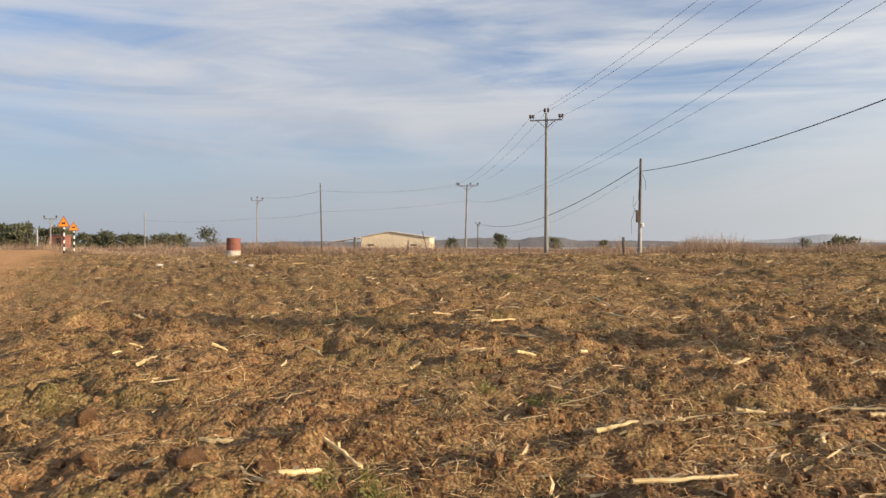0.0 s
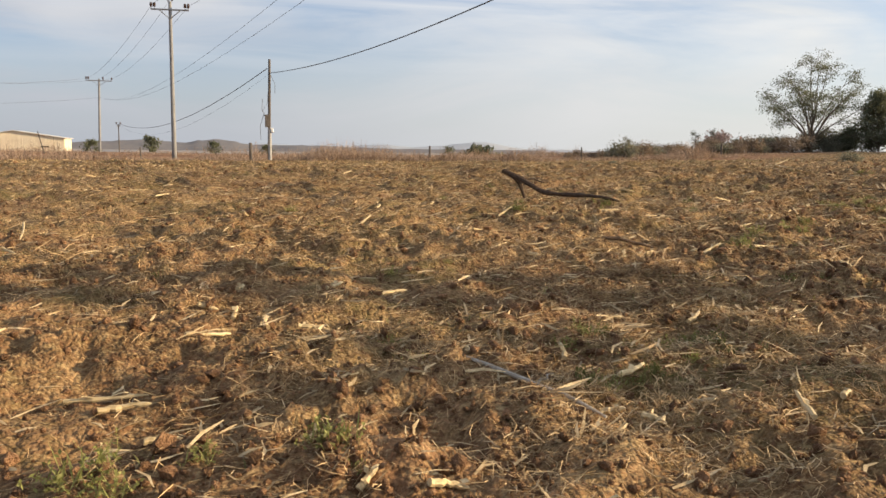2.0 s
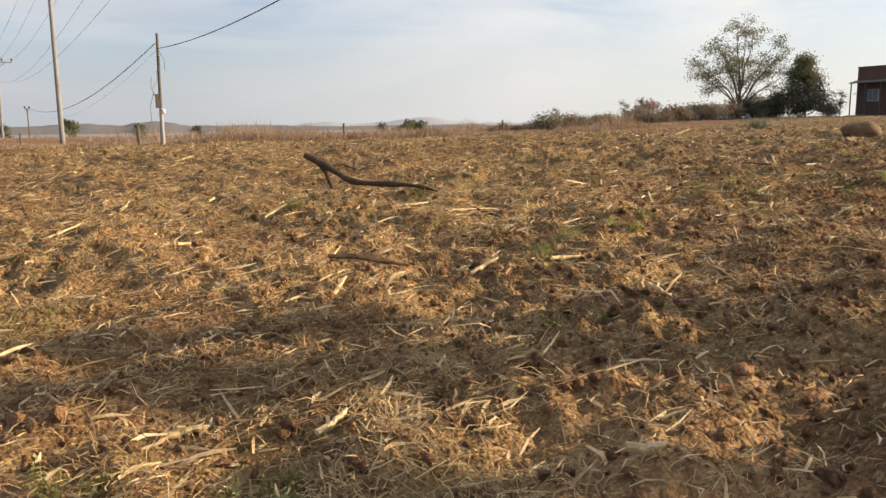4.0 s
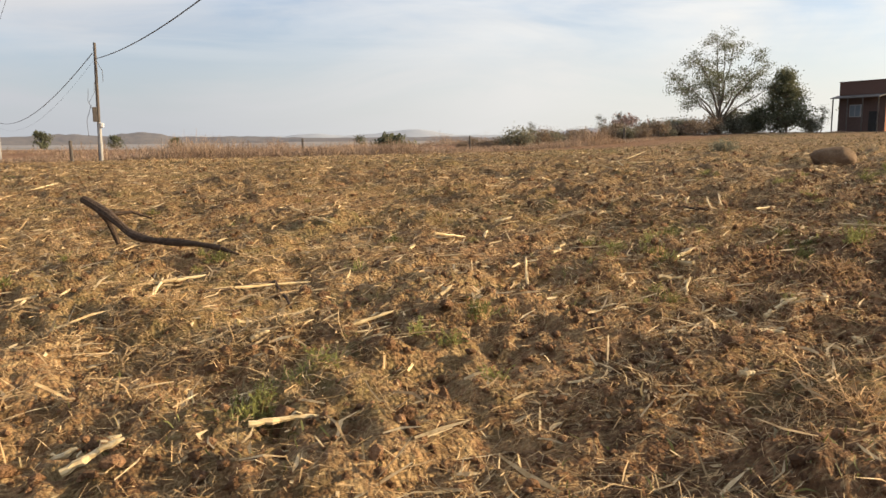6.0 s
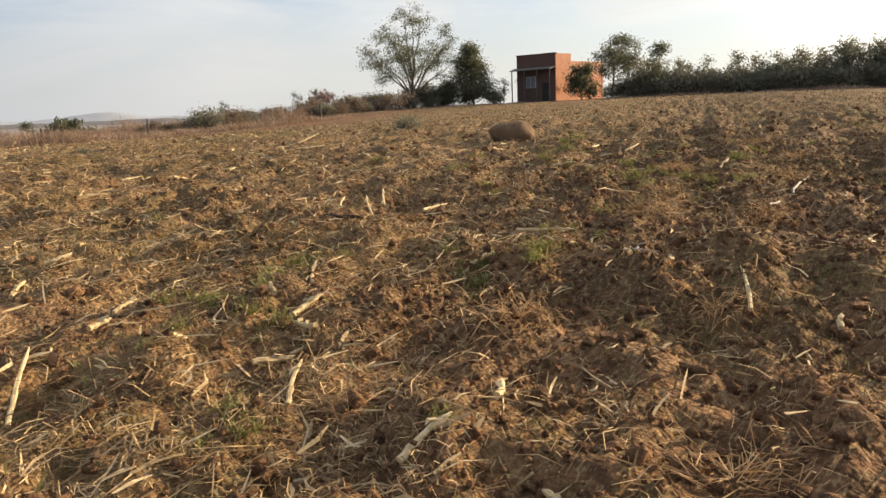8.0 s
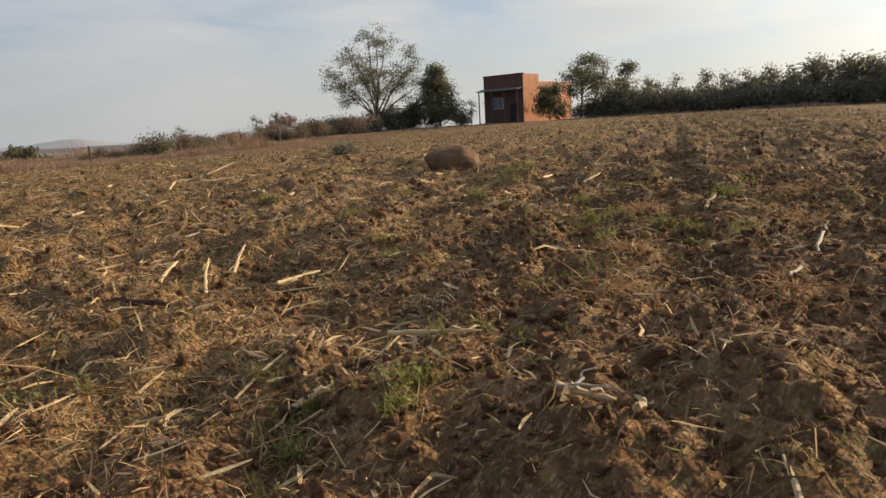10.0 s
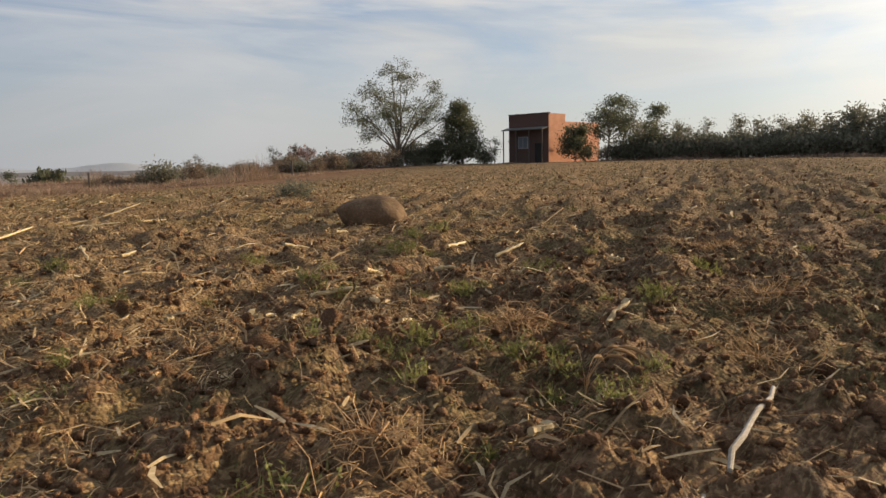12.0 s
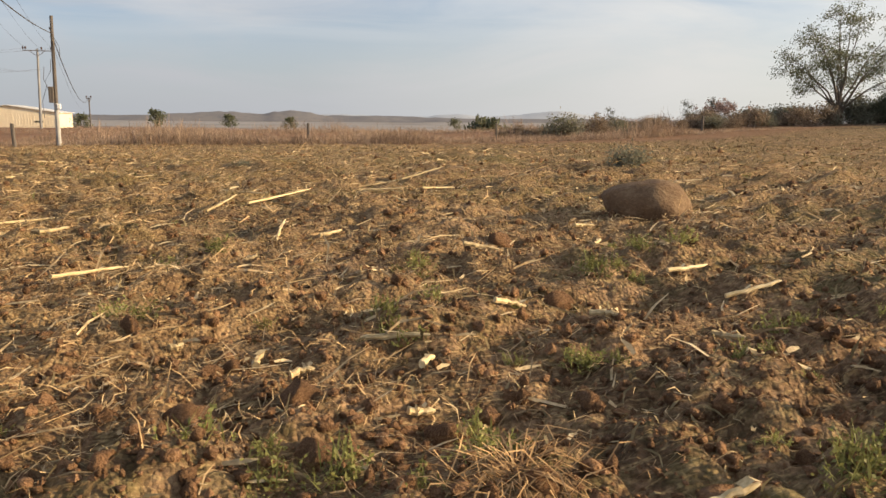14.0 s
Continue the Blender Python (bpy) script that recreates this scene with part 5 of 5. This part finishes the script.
x, y, d = x[k], y[k], d[k]
n = len(x)
blades("far_straw_litter", lr, x, y, lr.gamma(3.0, 0.05, n) + 0.05, 0.0055 * lr.uniform(0.6, 1.8, n) * np.clip(d / 20, 1, 2), lr.normal(0.3, 1.1, n), np.abs(lr.normal(0.12, 0.3, n)), lr.uniform(0, 0.3, n), M_STRAW, "pale straw strewn over the farther field", "straw", 0.02, 0.2)
x, y, d = spread_points(lr, 34000, 2.8, 50)
k = mats_of(lr, x, y, 1.0) | (d > 15) & (lr.random(len(x)) < 0.4)
x, y, d = x[k], y[k], d[k]
n = len(x)
blades("husk_litter", lr, x, y, lr.gamma(4, 0.034, n) + 0.03, 0.0066 * lr.uniform(0.5, 1.8, n) * np.clip(d / 14, 1, 1.8), lr.normal(0.45, 0.8, n), np.abs(lr.normal(0.03, 0.14, n)), lr.uniform(-0.05, 0.12, n), M_HUSK, "pale shredded corn husks on the field", "husks", 0.012, 0.1)
x, y, d = spread_points(lr, 90000, 11, 85)
k = lr.random(len(x)) < np.clip(0.25 + 1.1 * (vnoise(x, y, 2.6, 14) - 0.35) + 0.35 * sig((x - 20) / 5), 0, 1)
x, y, d = x[k], y[k], d[k]
n = len(x)
blades("field_stubble", lr, x, y, lr.uniform(0.06, 0.15, n) * np.clip(d / 30, 0.8, 1.4), 0.0045 * lr.uniform(0.6, 1.7, n) * np.clip(d / 16, 1, 2.6), lr.uniform(0, 2 * math.pi, n), lr.uniform(0.3, 1.3, n), lr.uniform(0, 0.4, n), M_STUBBLE, "dull brown-green stubble over the farther field", "dry grass", 0.0, 0.15)
gx, gy, gd = spread_points(lr, 60000, 3.0, 40)
k = lr.random(len(gx)) < np.clip((vnoise(gx, gy, 1.7, 11) - 0.52) * 3.0, 0, 1) * (0.4 + 0.6 * vnoise(gx, gy, 0.4, 12))
gx, gy, gd = gx[k], gy[k], gd[k]
n = len(gx)
blades("green_grass_shoots", lr, gx, gy, lr.uniform(0.03, 0.10, n) * np.clip(gd / 12, 1, 1.6), 0.0032 * lr.uniform(0.7, 1.6, n) * np.clip(gd / 10, 1, 2.2), lr.uniform(0, 2 * math.pi, n), lr.uniform(0.2, 1.3, n), lr.uniform(0, 0.4, n), M_SHOOT, "thin olive green shoots between the clods", "grass", 0.0, 0.1)
cx, cy, cd = spread_points(lr, 5200, 2.8, 26)
kk = mats_of(lr, cx, cy, 1.2)
cx, cy = cx[kk], cy[kk]
x, y = (np.repeat(c, 22) for c in (cx, cy))
n = len(x)
rr, aa = np.abs(lr.normal(0, 0.10, n)), lr.uniform(0, 2 * math.pi, n)
blades("dry_grass_tufts", lr, x + rr * np.cos(aa), y + rr * np.sin(aa), lr.uniform(0.05, 0.15, n), 0.0021 * lr.uniform(0.7, 1.7, n), aa + lr.normal(0, 1.0, n), lr.uniform(0.05, 1.1, n), lr.uniform(0.1, 0.7, n), M_STRAW, "tufts of dead golden grass among clods", "dry grass", 0.0, 0.25)


def clods(name, rnd, count, near, far, subdiv, lo, hi, label, smooth=False):
    x, y, d = spread_points(rnd, count, near, far)
    bare = rnd.random(len(x)) > 0.5 * straw_cover(x, y)
    x, y, d = x[bare], y[bare], d[bare]
    n = len(x)
    bm = bmesh.new()
    if subdiv:
        bmesh.ops.create_icosphere(bm, subdivisions=subdiv, radius=1)
    else:
        bmesh.ops.create_cone(bm, cap_ends=True, cap_tris=True, segments=5, radius1=1.0, radius2=0.0, depth=1.3)
    base = np.array([tuple(v.co) for v in bm.verts])
    faces = np.array([[v.index for v in f.verts] for f in bm.faces])
    bm.free()
    s = lo + (hi - lo) * rnd.random(n) ** 3
    s = s * np.clip(d / 18, 1, 1.4)
    v = base[None] * (1 + rnd.normal(0, 0.30 if smooth else 0.22, (n, len(base), 1)))
    v = v * (s[:, None] * rnd.uniform(0.65, 1.3, (n, 3)) * np.array([1, 1, 0.9]))[:, None, :]
    a = rnd.uniform(0, 2 * math.pi, n)
    c, sn = np.cos(a)[:, None], np.sin(a)[:, None]
    v = np.stack([v[..., 0] * c - v[..., 1] * sn, v[..., 0] * sn + v[..., 1] * c, v[..., 2]], -1)
    v = v + np.stack([x, y, top(x, y) + s * 0.35], -1)[:, None, :]
    f = (faces[None] + (np.arange(n) * len(base))[:, None, None]).reshape(-1, 3)
    tagged(mesh_from(name, v.reshape(-1, 3), f, M_CLOD, smooth=smooth), label, "clods", kind="stuff")


clods("soil_clods", lr, 13000, 2.6, 60, 1, 0.012, 0.050, "crumbly red-brown soil clods")
clods("soil_lumps", lr, 30000, 2.4, 20, 1, 0.011, 0.036, "rough small lumps of red-brown soil", smooth=True)
clods("soil_crumbs", lr, 62000, 2.3, 9, 0, 0.006, 0.024, "fine crumbs of red-brown soil")


def near_clods(rnd, count):
    """The lumps nearest the field's side, each a piece of the ground."""
    kinds, fr = [], random.Random(61)
    for k in range(9):
        bm = bmesh.new()
        bmesh.ops.create_icosphere(bm, subdivisions=2, radius=1)
        cuts = [(Vector((fr.gauss(0, 1), fr.gauss(0, 1), fr.gauss(0.2, 0.8))).normalized(), fr.uniform(0.42, 0.78)) for _ in range(9)]
        for v in bm.verts:
            p = v.co * (1 + 0.3 * noise.noise(v.co * 1.4 + Vector((k * 7.0, 0, 0))))
            for n, d in cuts:
                p = p - n * max(0.0, p.dot(n) - d)
            v.co = p * (1.15 + 0.22 * noise.noise(p * 4.0 + Vector((0, k * 5.0, 0))))
        me = bpy.data.meshes.new("clod")
        bm.to_mesh(me)
        bm.free()
        me.materials.append(M_CLOD)
        me.polygons.foreach_set("use_smooth", [True] * len(me.polygons))
        kinds.append(me)
    x, y, d = spread_points(rnd, count, 2.9, 12)
    land_ob = bpy.data.objects["ground"]
    for i, (px, py) in enumerate(zip(x[:290], y[:290])):
        ob = new("clod", kinds[i % 9])
        ob.parent = land_ob
        s = 0.020 + 0.036 * rnd.random() ** 2.5
        ob.matrix_basis = pose(float(px), float(py), top_at(px, py) + s * 0.2, 0, 0, 360 * rnd.random()) @ Matrix.Diagonal((s * rnd.uniform(0.8, 1.4), s, s, 1))


near_clods(lr, 330)
clods("large_clods", lr, 1300, 2.8, 34, 2, 0.022, 0.055, "large rough lumps of red-brown soil", smooth=True)


def reed_band(name, rnd, count, line, depth, height, label):
    """Dry grass along a line of plan points."""
    pts = np.array(line, float)
    seg = rnd.integers(0, len(pts) - 1, count)
    t = rnd.random(count)[:, None]
    p = pts[seg] * (1 - t) + pts[seg + 1] * t + np.stack([rnd.normal(0, 0.6, count), np.abs(rnd.normal(0, depth, count))], -1)
    k = rnd.random(count) < np.clip(vnoise(p[:, 0], p[:, 1], 2.2, 5) * 1.6, 0.15, 1)
    p = p[k]
    x, y = (np.repeat(p[:, i], 6) for i in (0, 1))
    n = len(x)
    h = height * (0.16 + 2.3 * (0.7 * vnoise(x, y, 6.5, 3) + 0.3 * vnoise(x, y, 2.1, 4)) ** 3.4) * rnd.uniform(0.6, 1.25, n)
    blades(name, rnd, x + rnd.normal(0, 0.14, n), y + rnd.normal(0, 0.14, n), h, 0.011 * rnd.uniform(0.6, 1.6, n), rnd.uniform(0, 2 * math.pi, n), rnd.uniform(0.6, 1.5, n), rnd.uniform(0, 0.25, n), M_REED, label, "dry grass", -0.03, 0.06)


reed_band("field_edge_grass", lr, 10000, ((-62, 62), (-40, 58), (-20, 54.5), (0, 54.5), (14, 54.5), (28, 53.5), (42, 55), (58, 62)), 6.5, 1.2, "patchy rusty dry grass along the field edge")
reed_band("scrub_grass", lr, 5000, ((-75, 90), (-30, 85), (10, 86), (40, 82), (60, 84)), 16, 1.15, "brown scrub grass on the land beyond the field")
reed_band("house_edge_grass", lr, 3000, ((58, 62), (70, 69.5), (77, 65), (80.5, 58), (83, 48), (85, 34), (86, 22)), 1.4, 0.55, "low dry grass before the house and hedge")
reed_band("hedge_foot_grass", lr, 2600, ((86.5, 55), (88.5, 48), (91, 40), (94, 30), (97, 20)), 1.0, 1.1, "rank dry grass at the foot of the hedge")
reed_band("roadside_grass", lr, 2200, ((-11, 21), (-20, 37), (-30, 52), (-38, 64)), 1.6, 0.32, "short dry grass on the road verge")


def scrap(x, y, r, label):
    bm = bmesh.new()
    bmesh.ops.create_icosphere(bm, subdivisions=2, radius=r)
    for v in bm.verts:
        v.co = Vector((v.co.x * 1.4, v.co.y, v.co.z * 0.55)) * (1 + 0.3 * noise.noise(v.co * 9 / r * 0.1 + Vector((x, y, 0))))
    ob = part("stone", bm, M_PLASTIC, label=label)
    tagged(ob, category="stone")
    ob.matrix_basis = pose(x, y, top_at(x, y) + r * 0.25, 0, 0, x * 50)


scrap(-12.6, 21.5, 0.10, "pale stone at the verge of the field")
scrap(-11.8, 26.0, 0.11, "pale stone at the verge of the field")
scrap(-9.5, 21.0, 0.08, "pale stone at the verge of the field")


# ---- marked small things ----
hx, hy, hh = [], [], []
for x0, y0, r0 in ((17.13, 9.35, 0.20), (16.30, 9.10, 0.18), (14.22, 7.44, 0.16), (22.57, 10.70, 0.20), (12.6, 6.6, 0.2), (10.9, 6.1, 0.22), (13.4, 8.3, 0.16), (19.6, 9.0, 0.2), (16.9, 8.2, 0.15), (18.9, 10.2, 0.14), (20.6, 9.4, 0.2), (5.6, 3.0, 0.2), (7.9, 9.8, 0.2), (6.2, 6.3, 0.2)):
    n = 170
    a, q = lr.uniform(0, 2 * math.pi, n), np.abs(lr.normal(0, r0, n))
    hx.append(x0 + q * np.cos(a) * 1.3)
    hy.append(y0 + q * np.sin(a))
    hh.append(a + lr.normal(0, 1.0, n))
hx, hy, hh = np.concatenate(hx), np.concatenate(hy), np.concatenate(hh)
n = len(hx)
blades("straw_heaps", lr, hx, hy, lr.uniform(0.10, 0.28, n), 0.0022 * lr.uniform(0.7, 1.6, n), hh, lr.uniform(0.0, 0.9, n), lr.uniform(0.1, 0.6, n), M_TUFT, "small heaps of rusty straw on bare soil", "straw", 0.03, 0.2)


def plume_grass(x, y):
    root = new("plume_grass")
    root.matrix_basis = pose(x, y, top_at(x, y) - 0.01)
    r = random.Random(3)
    for k in range(6):
        a, L = r.uniform(-0.9, 0.9), r.uniform(0.26, 0.42)
        pts = [Vector((math.cos(a) * L * 0.62 * t * t, math.sin(a) * L * 0.62 * t * t, L * (t - 0.32 * t * t * t))) for t in (0, 0.3, 0.6, 0.8)]
        part("stem", tube(bmesh.new(), pts, [0.0025, 0.0022, 0.002, 0.0018], 5), M_TUFT, root)
        head = [pts[-1] + Vector((math.cos(a), math.sin(a), 0.1 - 0.5 * t)) * (0.15 * t) for t in (0, 0.2, 0.5, 0.8, 1.0)]
        part("plume", tube(bmesh.new(), head, [0.003, 0.010, 0.012, 0.008, 0.002], 6), M_TUFT, root, "soft pinkish seed plume")
    tagged(root, "wispy dry grass with drooping pinkish seed plumes", "grass")


plume_grass(18.40, 9.32)


crooked_stick("dry_root", ((3.11, 4.79), (3.19, 4.43), (3.40, 3.85), (3.49, 3.57), (3.60, 3.33)), (0.007, 0.011, 0.016, 0.013, 0.009), M_BLEACH, "crooked pale grey dry root lying in straw", 0.02)
crooked_stick("dry_root", ((3.40, 3.85), (3.52, 3.88), (3.60, 3.96)), (0.010, 0.007, 0.004), M_BLEACH, "forked end of a pale dry root", 0.03)
put_copy(low, 25.3, 21.9, 30, 0.34, label="small dark leafy shrub standing alone on the field")
put_copy(low, 17.85, 26.3, 90, 0.16, label="tiny dark weed bush on the field")
for x, y, s in ((17.76, 11.16, 0.12), (18.24, 11.11, 0.10), (18.81, 10.81, 0.10), (17.41, 11.24, 0.06), (18.98, 10.15, 0.07), (17.36, 12.25, 0.08), (17.82, 11.59, 0.07), (19.27, 12.25, 0.07),
                (18.26, 10.62, 0.10), (20.00, 12.56, 0.10), (20.24, 14.52, 0.13), (-3.28, 2.66, 0.10), (-3.13, 3.38, 0.08), (-3.57, 2.31, 0.09), (-4.71, 3.23, 0.08), (18.63, 9.81, 0.07),
                (18.09, 9.84, 0.09), (19.48, 10.83, 0.07), (3.91, 5.36, 0.10), (15.6, 8.4, 0.08)):
    ob = new("large_clod", bpy.data.objects["clod.%03d" % (1 + int(x * 7) % 8)].data)
    ob.matrix_basis = pose(x, y, top_at(x, y) + s * 0.15, 0, 0, x * 900) @ Matrix.Diagonal((s * 1.15, s * 0.9, s * 0.8, 1))
    tagged(ob, "single large lump of orange-brown soil", "clod", "large soil lumps")
